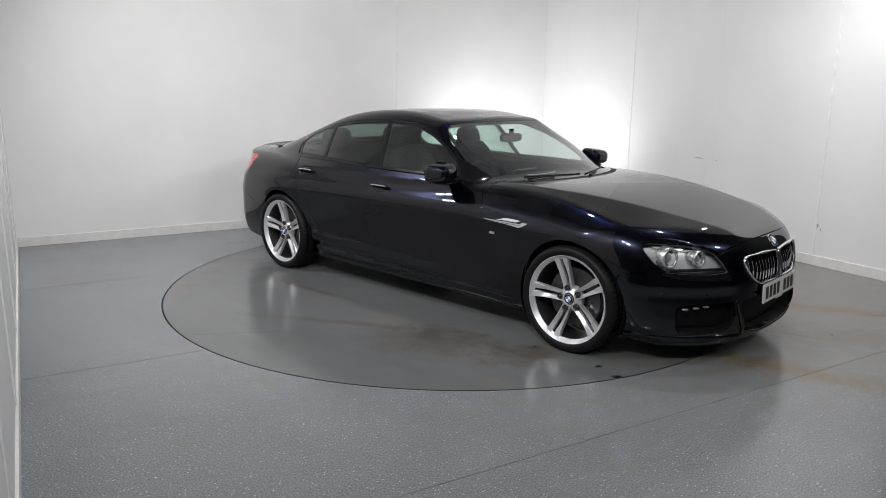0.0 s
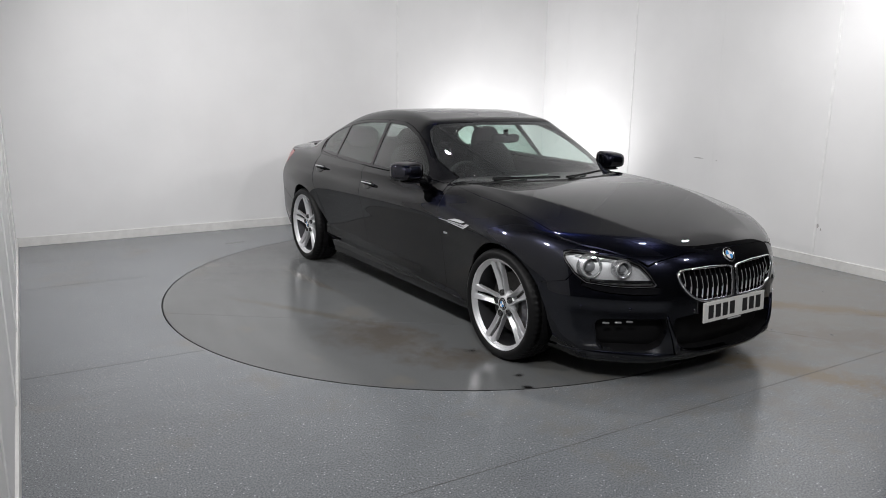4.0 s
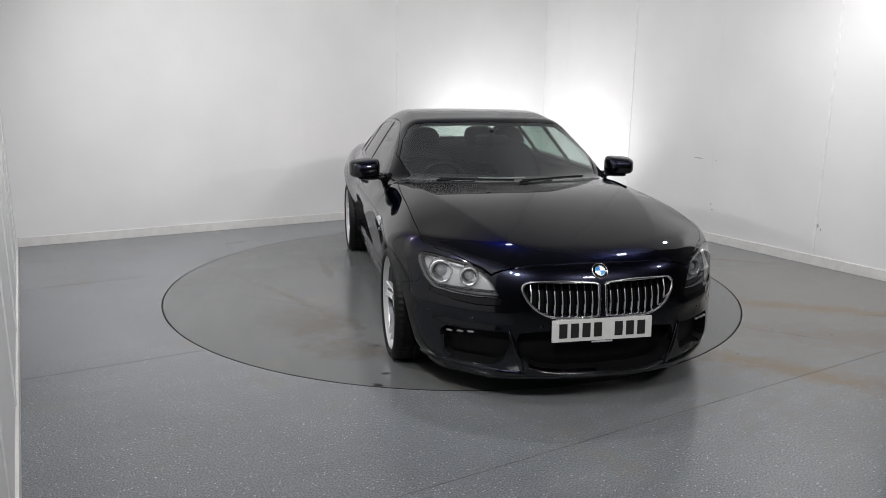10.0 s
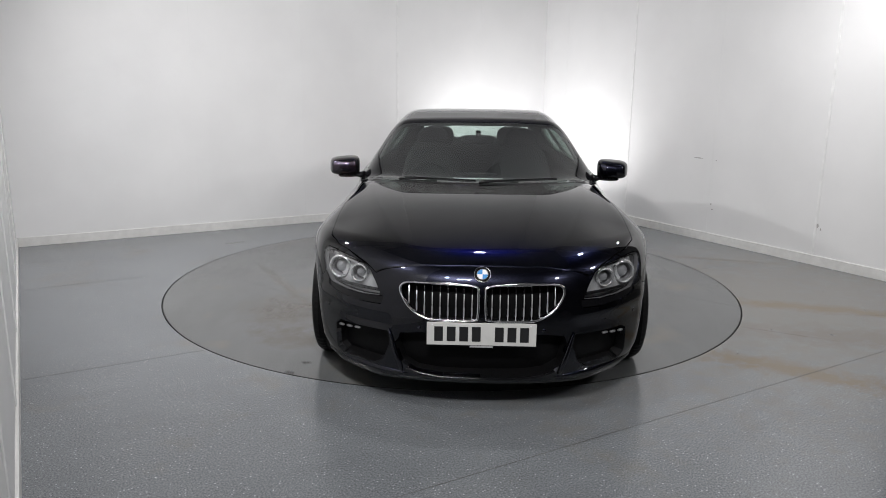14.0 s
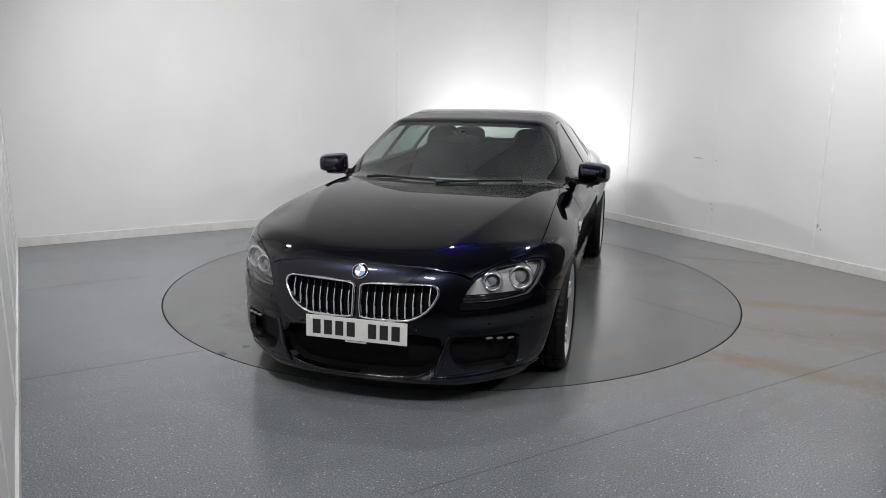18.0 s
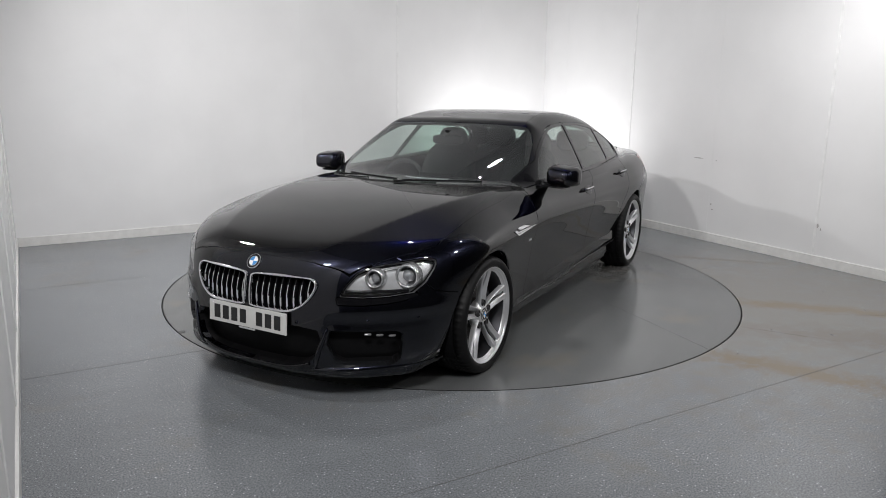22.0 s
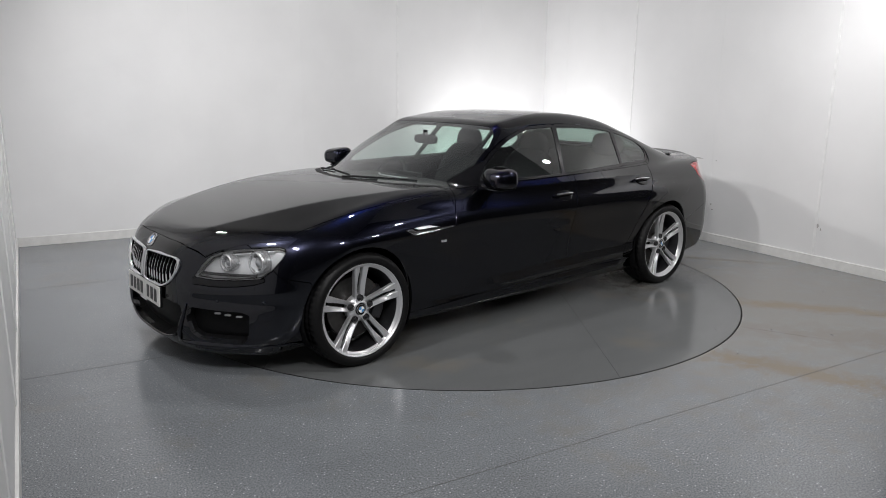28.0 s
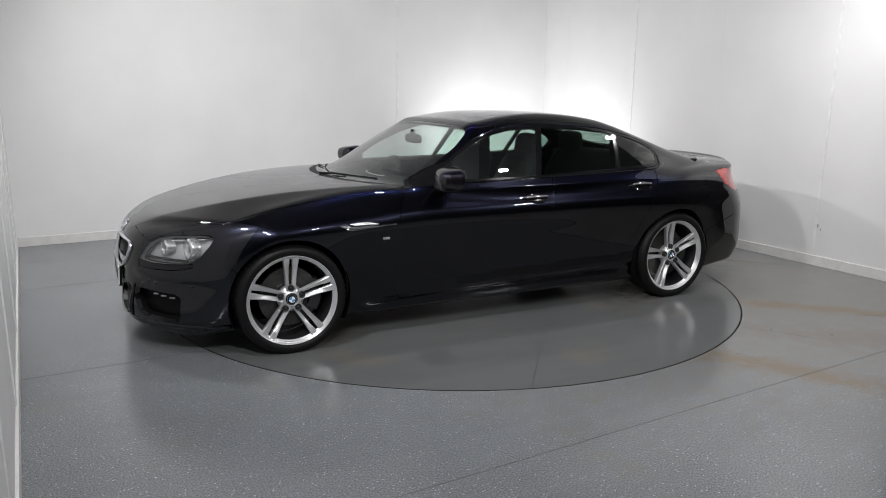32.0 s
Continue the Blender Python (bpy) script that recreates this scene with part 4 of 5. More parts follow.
def grille(parent, s):
    """One kidney: chrome frame round a dark opening with upright bars."""
    g = new("kidney_grille")
    g.parent = parent
    tagged(g, "chrome framed kidney grille with upright bars")
    loop = smooth_loop([(y, z) for y, z in KIDNEY], 6)
    ys, zs = np.array([q[0] for q in loop]), np.array([q[1] for q in loop])
    pts = on_front(ys, zs, 0.004)
    bm = bmesh.new()
    rings = []
    c = pts.mean(0)
    for q in pts:
        out = np.array([0, q[1] - c[1], q[2] - c[2]])
        out /= np.linalg.norm(out)
        ring = []
        for j in range(8):
            a = 2 * math.pi * j / 8
            w = q + out * 0.0085 * math.cos(a) + np.array([1, 0, 0]) * 0.014 * math.sin(a)
            ring.append(bm.verts.new((w[0], s * w[1], w[2])))
        rings.append(ring)
    for i in range(len(rings)):
        a, b = rings[i], rings[(i + 1) % len(rings)]
        for j in range(8):
            bm.faces.new((a[j], a[(j + 1) % 8], b[(j + 1) % 8], b[j]))
    bmesh.ops.recalc_face_normals(bm, faces=bm.faces)
    part("grille_frame", bm, M_CHROME, g, smooth=True)
    phi = polygon(loop, 1, 2)
    for i in range(9):
        y = 0.048 + i * 0.0385
        col = np.array([[0, y, z] for z in np.linspace(0.44, 0.67, 120)])
        ins = phi(col) < 0.004
        if ins.sum() < 8:
            continue
        za, zb = col[ins][0, 2], col[ins][-1, 2]
        zz = np.linspace(za, zb, 9)
        f = on_front(np.full(9, y), zz, -0.014)
        bm = bmesh.new()
        rows = []
        for u, q in zip(np.linspace(0, 1, 9), f):
            q = q + np.array([0.012 * math.sin(math.pi * u ** 0.7), 0, 0])
            rows.append([bm.verts.new((q[0] + dx, s * (q[1] + dy), q[2])) for dx, dy in ((0.0, -0.0022), (0.0, 0.0022), (-0.005, 0.0042), (-0.03, 0.006), (-0.03, -0.006), (-0.005, -0.0042))])
        for a, b in zip(rows, rows[1:]):
            for j in range(6):
                bm.faces.new((a[j], a[(j + 1) % 6], b[(j + 1) % 6], b[j]))
        bm.faces.new(rows[0])
        bm.faces.new(rows[-1])
        bmesh.ops.recalc_face_normals(bm, faces=bm.faces)
        ob = part("grille_bar", bm, M_GLOSSBLACK, g, "black bar with bright edge")
        ob.data.materials.append(M_SATIN)
        for p in ob.data.polygons:
            xs = [ob.data.vertices[i].co.x for i in p.vertices]
            if len(xs) == 4 and abs(sum(xs) / 4 - max(xs)) < 0.004:
                p.material_index = 1
    return g


KIDNEY = [(0.372, 0.640), (0.28, 0.646), (0.12, 0.643), (0.028, 0.634), (0.018, 0.60), (0.020, 0.50), (0.04, 0.478), (0.17, 0.474), (0.265, 0.480), (0.345, 0.525), (0.392, 0.60)]


def recess(name, piece, depth, parent, label, mat=None):
    """A dark pocket behind an opening."""
    v, n, t = piece
    if not len(t):
        return
    n = n / np.linalg.norm(n, axis=1)[:, None]
    back = v - n * depth
    e = rim_edges(t)
    ids = np.unique(e)
    at = {int(q): len(v) + i for i, q in enumerate(ids)}
    allv = np.concatenate([back, v[ids] - n[ids] * 0.002])
    extra = []
    for a, b in e:
        a, b = int(a), int(b)
        extra += [(a, b, at[b]), (a, at[b], at[a])]
    me = bpy.data.meshes.new(name)
    me.from_pydata(allv.tolist(), [], np.concatenate([t, np.array(extra)]).tolist())
    me.materials.append(mat or M_MATTBLACK)
    ob = new(name, me)
    ob.parent = parent
    tagged(ob, label)


def seat(parent, y, name="front_seat"):
    st = new(name)
    st.parent = parent
    tagged(st, "black leather seat with separate headrest")
    bm = bmesh.new()
    superblock(bm, (0.0, y, 0.52), (0.56, 0.54, 0.20), 4)
    part("seat_cushion", bm, M_LEATHER, st, smooth=True)
    bm = bmesh.new()
    superblock(bm, (0, 0, 0.30), (0.17, 0.52, 0.66), 4, Matrix.Translation((-0.25, y, 0.52)) @ Matrix.Rotation(math.radians(-20), 4, "Y"),
               shape=lambda q: Vector((q.x, q.y * (1 - 0.22 * max(0, q.z)), q.z)))
    part("seat_back", bm, M_LEATHER, st, smooth=True)
    bm = bmesh.new()
    superblock(bm, (-0.47, y, 1.145), (0.10, 0.27, 0.20), 3.2, shape=lambda q: Vector((q.x, q.y * (1 - 0.15 * q.z), q.z)))
    part("headrest", bm, M_LEATHER, st, smooth=True)
    return st


def build_interior(thing):
    bm = bmesh.new()
    box(bm, (-1.35, -0.78, 0.24), (1.0, 0.78, 0.30), None, 0.02)
    part("cabin_floor", bm, M_DASH, thing)
    bm = bmesh.new()
    superblock(bm, (0.62, 0, 0.80), (0.52, 1.46, 0.27), 5, n=24)
    part("dashboard", bm, M_DASH, thing, "dark grey dashboard", True)
    bm = bmesh.new()
    superblock(bm, (0.40, 0, 0.58), (0.9, 0.30, 0.26), 5)
    superblock(bm, (-0.15, 0, 0.58), (0.8, 0.26, 0.24), 5)
    part("centre_console", bm, M_DASH, thing, smooth=True)
    for y in (-0.37, 0.37):
        seat(thing, y)
    bm = bmesh.new()
    superblock(bm, (-1.0, 0, 0.52), (0.56, 1.30, 0.22), 5)
    superblock(bm, (0, 0, 0.28), (0.18, 1.26, 0.62), 5, Matrix.Translation((-1.24, 0, 0.52)) @ Matrix.Rotation(math.radians(-24), 4, "Y"))
    rear = part("rear_seat", bm, M_LEATHER, thing, "black leather rear bench", True)
    for y in (-0.36, 0.36):
        bm = bmesh.new()
        superblock(bm, (-1.40, y, 1.115), (0.10, 0.30, 0.19), 3.2)
        part("headrest", bm, M_LEATHER, rear, smooth=True)
    bm = bmesh.new()
    box(bm, (-1.95, -0.62, 1.0), (-1.4, 0.62, 1.03), None, 0.006)
    part("parcel_shelf", bm, M_DASH, thing)
    # steering wheel on the right-hand side
    sw = new("steering_wheel")
    sw.parent = thing
    tf = Matrix.Translation((0.37, -0.37, 0.855)) @ Matrix.Rotation(math.radians(-24), 4, "Y")
    bm = bmesh.new()
    tube(bm, [(0, 0.185 * math.cos(2 * math.pi * i / 40), 0.185 * math.sin(2 * math.pi * i / 40)) for i in range(40)], 0.016, True, 10)
    bmesh.ops.transform(bm, matrix=tf, verts=bm.verts)
    part("wheel_rim", bm, M_LEATHER, sw, smooth=True)
    bm = bmesh.new()
    superblock(bm, (0, 0, -0.01), (0.06, 0.16, 0.13), 3)
    for dy, dz in ((0.17, 0.0), (-0.17, 0.0), (0.0, -0.17)):
        tube(bm, [(0, 0, 0), (0, dy, dz)], 0.018, n=8)
    bmesh.ops.transform(bm, matrix=tf, verts=bm.verts)
    part("wheel_boss", bm, M_DASH, sw, smooth=True)
    bm = bmesh.new()
    tube(bm, [(0.02, 0.05, -0.02), (0.0, 0.11, 0.0), (0.0, 0.165, 0.01)], 0.008, n=8)
    tube(bm, [(0.02, -0.05, -0.02), (0.0, -0.11, 0.0), (0.0, -0.165, 0.01)], 0.008, n=8)
    bmesh.ops.transform(bm, matrix=tf @ Matrix.Translation((-0.012, 0, 0)), verts=bm.verts)
    part("spoke_trim", bm, M_CHROME, sw, "bright trim", True)
    bm = bmesh.new()
    superblock(bm, (0.30, 0.0, 1.195), (0.045, 0.25, 0.068), 4)
    tube(bm, [(0.31, 0, 1.21), (0.30, 0, 1.26)], 0.02, n=8)
    part("rear_view_mirror", bm, M_MATTBLACK, thing, smooth=True)
    bm = bmesh.new()
    tube(bm, [(0.60 + 0.045 * math.sin(math.pi * i / 16), 0.17 * math.cos(math.pi * i / 16), 0.946) for i in range(17)], 0.004, n=6)
    part("dash_trim", bm, M_SATIN, thing, "thin bright trim round the display hood", True)
    # screen in the middle of the dashboard
    bm = bmesh.new()
    box(bm, (0.44, -0.14, 0.86), (0.46, 0.14, 0.965), None, 0.004)
    part("display", bm, M_GLOSSBLACK, thing, "wide black display")


FRONT_WIN = [(0.50, 0.977), (0.42, 1.056), (0.31, 1.128), (0.20, 1.184), (0.113, 1.222), (-0.02, 1.264), (-0.141, 1.288), (-0.37, 1.297), (-0.255, 0.986)]
REAR_WIN = [(-0.415, 1.297), (-0.713, 1.287), (-0.9, 1.268), (-1.035, 1.246), (-0.972, 1.010), (-0.285, 0.987)]
QUARTER_WIN = [(-1.070, 1.238), (-1.19, 1.212), (-1.31, 1.170), (-1.385, 1.125), (-1.402, 1.085), (-1.378, 1.035), (-1.33, 1.022), (-1.005, 1.011)]
SAIL = [(0.66, 0.958), (0.50, 0.976), (0.37, 1.085), (0.50, 1.04)]
FRONT_DOOR = [(0.705, 1.0), (0.712, 0.94), (0.79, 0.81), (0.816, 0.58), (0.802, 0.30), (0.77, 0.235), (-0.325, 0.262), (-0.317, 0.48), (-0.33, 0.74), (-0.357, 0.84), (-0.37, 1.03)]
REAR_DOOR = [(-0.37, 1.03), (-0.357, 0.84), (-0.33, 0.74), (-0.317, 0.48), (-0.325, 0.262), (-0.93, 0.278), (-0.995, 0.31), (-1.063, 0.463), (-1.168, 0.675), (-1.217, 0.793), (-1.294, 0.888), (-1.345, 0.98), (-1.37, 1.03)]
HEADLAMP = [(-1.786, 0.560), (-1.72, 0.625), (-1.65, 0.675), (-1.56, 0.702), (-1.46, 0.716), (-1.195, 0.732), (-1.115, 0.731), (-1.076, 0.722), (-1.066, 0.706), (-1.088, 0.672), (-1.16, 0.610), (-1.25, 0.566), (-1.44, 0.556), (-1.62, 0.553)]
LAMPBASE = [(-1.80, 0.562), (-1.62, 0.5525), (-1.44, 0.5555), (-1.25, 0.5655), (-1.22, 0.575), (-1.215, 0.552), (-1.30, 0.535), (-1.44, 0.524), (-1.62, 0.518), (-1.79, 0.522)]
TAILLAMP = [(-1.955, 0.952), (-2.06, 0.965), (-2.2, 0.955), (-2.5, 0.93), (-2.6, 0.80), (-2.3, 0.775), (-2.12, 0.795), (-2.0, 0.86)]
BONNET = [(2.287, -0.01), (2.284, 0.2), (2.264, 0.4), (2.228, 0.53), (2.12, 0.632), (1.97, 0.752), (1.86, 0.808), (1.6, 0.812), (1.42, 0.808), (1.1, 0.797), (0.85, 0.782), (0.70, 0.757), (0.645, 0.735), (0.77, 0.68), (0.905, 0.58), (0.992, 0.40), (1.037, 0.2), (1.048, -0.01)]
SCREEN = [(1.0, -0.01), (0.99, 0.2), (0.943, 0.4), (0.865, 0.575), (0.715, 0.728), (0.655, 0.745), (0.55, 0.732), (0.443, 0.710), (0.294, 0.667), (0.198, 0.617), (0.168, 0.565), (0.178, 0.3), (0.182, -0.01)]
COWL = [(1.12, -0.01), (1.1, 0.3), (1.0, 0.55), (0.82, 0.72), (0.62, 0.745), (0.60, 0.72), (0.70, 0.70), (0.85, 0.5), (0.9, -0.01)]
REARSCREEN = [(-1.22, -0.01), (-1.23, 0.30), (-1.25, 0.46), (-1.30, 0.50), (-1.70, 0.50), (-1.80, 0.45), (-1.87, 0.2), (-1.88, -0.01)]
CENTRE_INTAKE = [(-0.01, 0.188), (0.2, 0.192), (0.32, 0.208), (0.388, 0.255), (0.415, 0.340), (0.40, 0.385), (0.30, 0.398), (-0.01, 0.398)]
SIDE_INTAKE = [(-1.845, 0.385), (-1.86, 0.33), (-1.82, 0.255), (-1.75, 0.224), (-1.40, 0.212), (-1.36, 0.245), (-1.345, 0.362), (-1.40, 0.378)]


def build_car():
    thing = new("car")
    tagged(thing, "black four-door luxury saloon car on a grey turntable", "car")
    skin = body_skin(0.0165)
    whole = clip(skin, lambda p: -wheel_arch(p))

    def halves(piece):
        return ((1, clip(piece, more(1, 0.0))), (-1, clip(piece, less(1, 0.0))))

    high = more(2, 0.85)
    side_on = lambda p: 0.45 - np.abs(p[:, 1])
    wins = [fmax(polygon(w), side_on) for w in (FRONT_WIN, REAR_WIN, QUARTER_WIN)]
    trim_area = fmax(grow(fmin(*wins, fmax(polygon(SAIL), side_on)), 0.020), side_on)
    screen = fmax(polygon(SCREEN, 0, 1), high)
    back = fmax(polygon(REARSCREEN, 0, 1), high)

    # lining: the same skin set inwards, open at the glass and the lamps
    lamp_area = fmax(polygon(HEADLAMP, w=2, wrap=True), more(0, 1.7))
    kid = polygon(smooth_loop(KIDNEY, 6), 1, 2)
    kid = fmax(kid, more(0, 2.1))
    mid = fmax(polygon(CENTRE_INTAKE, 1, 2, 0.008), more(0, 2.1))
    flank = fmax(polygon(SIDE_INTAKE, w=2, wrap=True, soft=0.008), more(0, 1.9))
    holes = fmin(kid, mid, flank)
    inner = clip(whole, lambda p: -fmin(trim_area, grow(holes, 0.003), grow(screen, 0.0), grow(back, 0.0), grow(lamp_area, -0.01))(p))
    skin_part("inner_lining", inner, M_SHELL, thing, "black inner shell", lip=0.0, push=-0.03)
    bm = bmesh.new()
    box(bm, (-2.2, -0.70, 0.16), (2.1, 0.70, 0.20), None, 0.02)
    part("underbody", bm, M_SHELL, thing)

    trim, rest = cut_out(whole, trim_area)
    shield, rest = cut_out(rest, screen)
    rear_pane, rest = cut_out(rest, back)
    lamps, rest = cut_out(rest, lamp_area)
    tails, rest = cut_out(rest, fmax(polygon(TAILLAMP), lambda p: 0.52 - np.abs(p[:, 1]), less(0, -1.9)))
    base, rest = cut_out(rest, fmax(polygon(LAMPBASE, w=2, wrap=True), more(0, 1.7)))
    bonnet, rest = cut_out(rest, fmax(polygon(BONNET, 0, 1), more(2, 0.6)))
    cowl, rest = cut_out(rest, fmax(polygon(COWL, 0, 1), high))
    bumper, rest = cut_out(rest, polygon([(1.79, 0.0), (1.80, 0.535), (1.95, 0.57), (2.12, 0.85), (2.7, 0.85), (2.7, 0.0)]))
    skirts, rest = cut_out(rest, fmax(polygon([(1.2, 0.0), (1.2, 0.21), (0.78, 0.228), (-0.93, 0.272), (-1.2, 0.33), (-1.2, 0.0)]), lambda p: 0.5 - np.abs(p[:, 1])))
    fdoors, rest = cut_out(rest, fmax(polygon(FRONT_DOOR), lambda p: 0.6 - np.abs(p[:, 1])))
    rdoors, rest = cut_out(rest, fmax(polygon(REAR_DOOR), lambda p: 0.6 - np.abs(p[:, 1])))
    boot, rest = cut_out(rest, fmax(polygon([(-1.97, 1.3), (-1.985, 0.9), (-2.3, 0.66), (-2.8, 0.66), (-2.8, 1.3)]), lambda p: np.abs(p[:, 1]) - 0.60))
    tail, rest = cut_out(rest, polygon([(-1.83, 0.0), (-1.84, 0.50), (-2.15, 0.60), (-2.7, 0.62), (-2.7, 0.0)]))
    fenders, shell = cut_out(rest, fmax(more(0, 0.77), side_on, less(2, 0.955)))
    skin_part("body_shell", shell, M_PAINT, thing, "black roof, pillars and rear wings")
    skin_part("bonnet", bonnet, M_PAINT, thing, "long sculpted black bonnet")
    skin_part("scuttle_panel", cowl, M_MATTBLACK, thing, "matt black scuttle below the windscreen")
    skin_part("windscreen", shield, M_GLASS, thing, "greenish clear windscreen", lip=0.005)
    skin_part("rear_window", rear_pane, M_REARGLASS, thing, lip=0.005)
    skin_part("boot_lid", boot, M_PAINT, thing, "black boot lid with raised lip")
    skin_part("rear_bumper", tail, M_PAINT, thing)

    # nose
    nose = skin_part("front_bumper", clip(bumper, lambda p: -holes(p)), M_PAINT, thing, "deep black front bumper with three intakes", lip=0.03)
    recess("grille_pocket", clip(bumper, kid), 0.05, nose, "dark space behind the grille")
    recess("centre_intake", clip(bumper, mid), 0.07, nose, "black lower air intake")
    for s, piece in halves(clip(bumper, flank)):
        recess("side_intake", piece, 0.06, nose, "black side air intake")
    for s in (-1, 1):
        grille(thing, s)
        # three small lamps over each side intake
        for k in range(3):
            y = 0.622 + k * 0.046
            q = on_front(y, 0.3745 - k * 0.006, 0.0)[0]
            g = gradient(q[None])[0]
            aim = Vector((g[0], s * g[1], g[2])).normalized()
            tf = Matrix.Translation((q[0], s * q[1], q[2])) @ aim.to_track_quat("X", "Z").to_matrix().to_4x4()
            bm = bmesh.new()
            superblock(bm, (0.0, 0, 0), (0.016, 0.036, 0.010), 4, tf, 8)
            part("fog_lamp", bm, M_FOG, nose, "small silver fog lamp", True)
        # splitter blade under each intake and the upright fin beside the centre intake
        ys = np.linspace(0.36, 0.84, 22)
        pts = on_front(ys, np.linspace(0.182, 0.194, 22), 0.0)
        rows = []
        bm = bmesh.new()
        for i, q in enumerate(pts):
            t = i / 21
            g = gradient(q[None])[0]
            g = g / np.linalg.norm(g)
            o = 0.003 + 0.013 * math.sin(math.pi * min(1, t * 1.15)) ** 0.6 * (1 - 0.4 * t) if t < 0.86 else 0.006
            h = 0.008 + 0.010 * math.sin(math.pi * t) ** 0.7
            ring = []
            for k in range(10):
                a = 2 * math.pi * k / 10
                w = q + g * (o * max(0, math.cos(a)) - 0.02 * max(0, -math.cos(a))) + np.array([0, 0, h * math.sin(a)])
                ring.append(bm.verts.new((w[0], s * w[1], w[2])))
            rows.append(ring)
        for a, b in zip(rows, rows[1:]):
            for k in range(10):
                bm.faces.new((a[k], a[(k + 1) % 10], b[(k + 1) % 10], b[k]))
        bm.faces.new(rows[0])
        bm.faces.new(rows[-1])
        bmesh.ops.recalc_face_normals(bm, faces=bm.faces)
        part("bumper_blade", bm, M_PAINT, nose, "black bumper blade", smooth=True)
        pts = on_front(np.linspace(0.452, 0.385, 9), np.linspace(0.405, 0.195, 9), 0.002)
        bm = bmesh.new()
        tube(bm, [(q[0], s * q[1], q[2]) for q in pts], [0.006, 0.008, 0.010, 0.012, 0.013, 0.014, 0.014, 0.013, 0.010], n=8)
        part("bumper_fin", bm, M_PAINT, nose, "upright black fin", smooth=True)
        for y, z in ((0.30, 0.425), (0.62, 0.44), (0.80, 0.44)):
            q = on_front(y, z, 0.0)[0]
            g = gradient(q[None])[0]
            aim = Vector((g[0], s * g[1], g[2])).normalized()
            bm = bmesh.new()
            lathe(bm, [(0.0, 0.002), (0.009, 0.0015), (0.0105, -0.002)], 16)
            bmesh.ops.transform(bm, matrix=Matrix.Translation((q[0], s * q[1], q[2])) @ aim.to_track_quat("Y", "Z").to_matrix().to_4x4(), verts=bm.verts)
            part("parking_sensor", bm, M_PAINT, nose, smooth=True)
    ys = np.linspace(-0.36, 0.36, 24)
    pts = on_front(ys, 0.176 + 0.04 * (np.abs(ys) / 0.36) ** 4, 0.003)
    bm = bmesh.new()
    tube(bm, [tuple(q) for q in pts], 0.009, n=8)
    part("lower_lip", bm, M_GLOSSBLACK, nose, smooth=True)
    q = on_front(0.0, 0.688, 0.001)[0]
    g = gradient(q[None])[0]
    aim = Vector((g[0], 0, g[2])).normalized()
    emblem(thing, Matrix.Translation(q) @ aim.to_track_quat("Y", "Z").to_matrix().to_4x4(), 0.041)

    # number plate with plain bars
    plate = new("number_plate")
    plate.parent = thing
    plate.matrix_basis = pose(2.389, 0, 0.412, 0, -3, 0)
    tagged(plate, "white number plate with black bars")
    bm = bmesh.new()
    box(bm, (-0.004, -0.262, -0.055), (0.004, 0.262, 0.055), None, 0.002)
    part("plate_board", bm, M_PLATE, plate)
    bm = bmesh.new()
    box(bm, (-0.02, -0.25, -0.064), (0.0, 0.25, 0.050), None, 0.003)
    part("plate_holder", bm, M_MATTBLACK, plate)
    for k, yc in enumerate((-0.205, -0.145, -0.085, -0.025, 0.085, 0.145, 0.205)):
        bm = bmesh.new()
        w = 0.021
        box(bm, (0.004, yc - w, -0.036), (0.0052, yc + w, 0.036))
        part("plate_bar", bm, M_INK, plate)
    for yc in (-0.235, 0.235):
        bm = bmesh.new()
        lathe(bm, [(0.0, 0.0015), (0.004, 0.001), (0.005, -0.001)], 12)
        bmesh.ops.transform(bm, matrix=Matrix.Translation((0.0045, yc, 0.044)) @ Matrix.Rotation(-math.pi / 2, 4, "Z"), verts=bm.verts)
        part("plate_screw", bm, M_TRIM, plate)
    bm = bmesh.new()
    box(bm, (0.0, -0.055, -0.0655), (0.004, 0.055, -0.0575), None, 0.001)
    part("plate_strip", bm, M_HEADSILVER, plate)

    for s, piece in halves(lamps):
        build_headlight(thing, piece, s)
    for s, piece in halves(base):
        skin_part("lamp_base_strip", piece, M_GLOSSBLACK, thing, "gloss black strip below the headlight", lip=0.02, push=-0.006)
    for s, piece in halves(tails):
        skin_part("tail_light", piece, M_RED, thing, "red tail light", lip=0.02)
    for s, piece in halves(skirts):
        skin_part("side_skirt", piece, M_PAINT, thing)
    for s, piece in halves(fenders):
        wing = skin_part("front_wing", piece, M_PAINT, thing, "black front wing with chrome side vent")
        vent_parts(wing, s)
    for s, piece in halves(trim):
        surround = piece
        for w in wins:
            surround = clip(surround, lambda p, w=w: -w(p))
        skin_part("window_surround", surround, M_GLOSSBLACK, thing, "gloss black window surround", lip=0.02)
        for w, name, mat in zip(wins, ("front_side_window", "rear_side_window", "quarter_window"), (M_SIDEGLASS, M_TINTGLASS, M_TINTGLASS)):
            skin_part(name, clip(piece, w), mat, thing, lip=0.004, push=-0.004)
        # bright line under the glass, up round the quarter window
        xs = list(np.linspace(0.42, -1.32, 30))
        zs = [0.962 + 0.000 * x + (0.985 - 0.962) * (0.42 - x) / 1.74 for x in xs]
        xs += [-1.38, -1.414, -1.424, -1.415]
        zs += [0.992, 1.015, 1.06, 1.105]
        pts = on_side(np.array(xs), np.array(zs), s, 0.001)
        bm = bmesh.new()
        tube(bm, [tuple(q) for q in pts], 0.004, n=8)
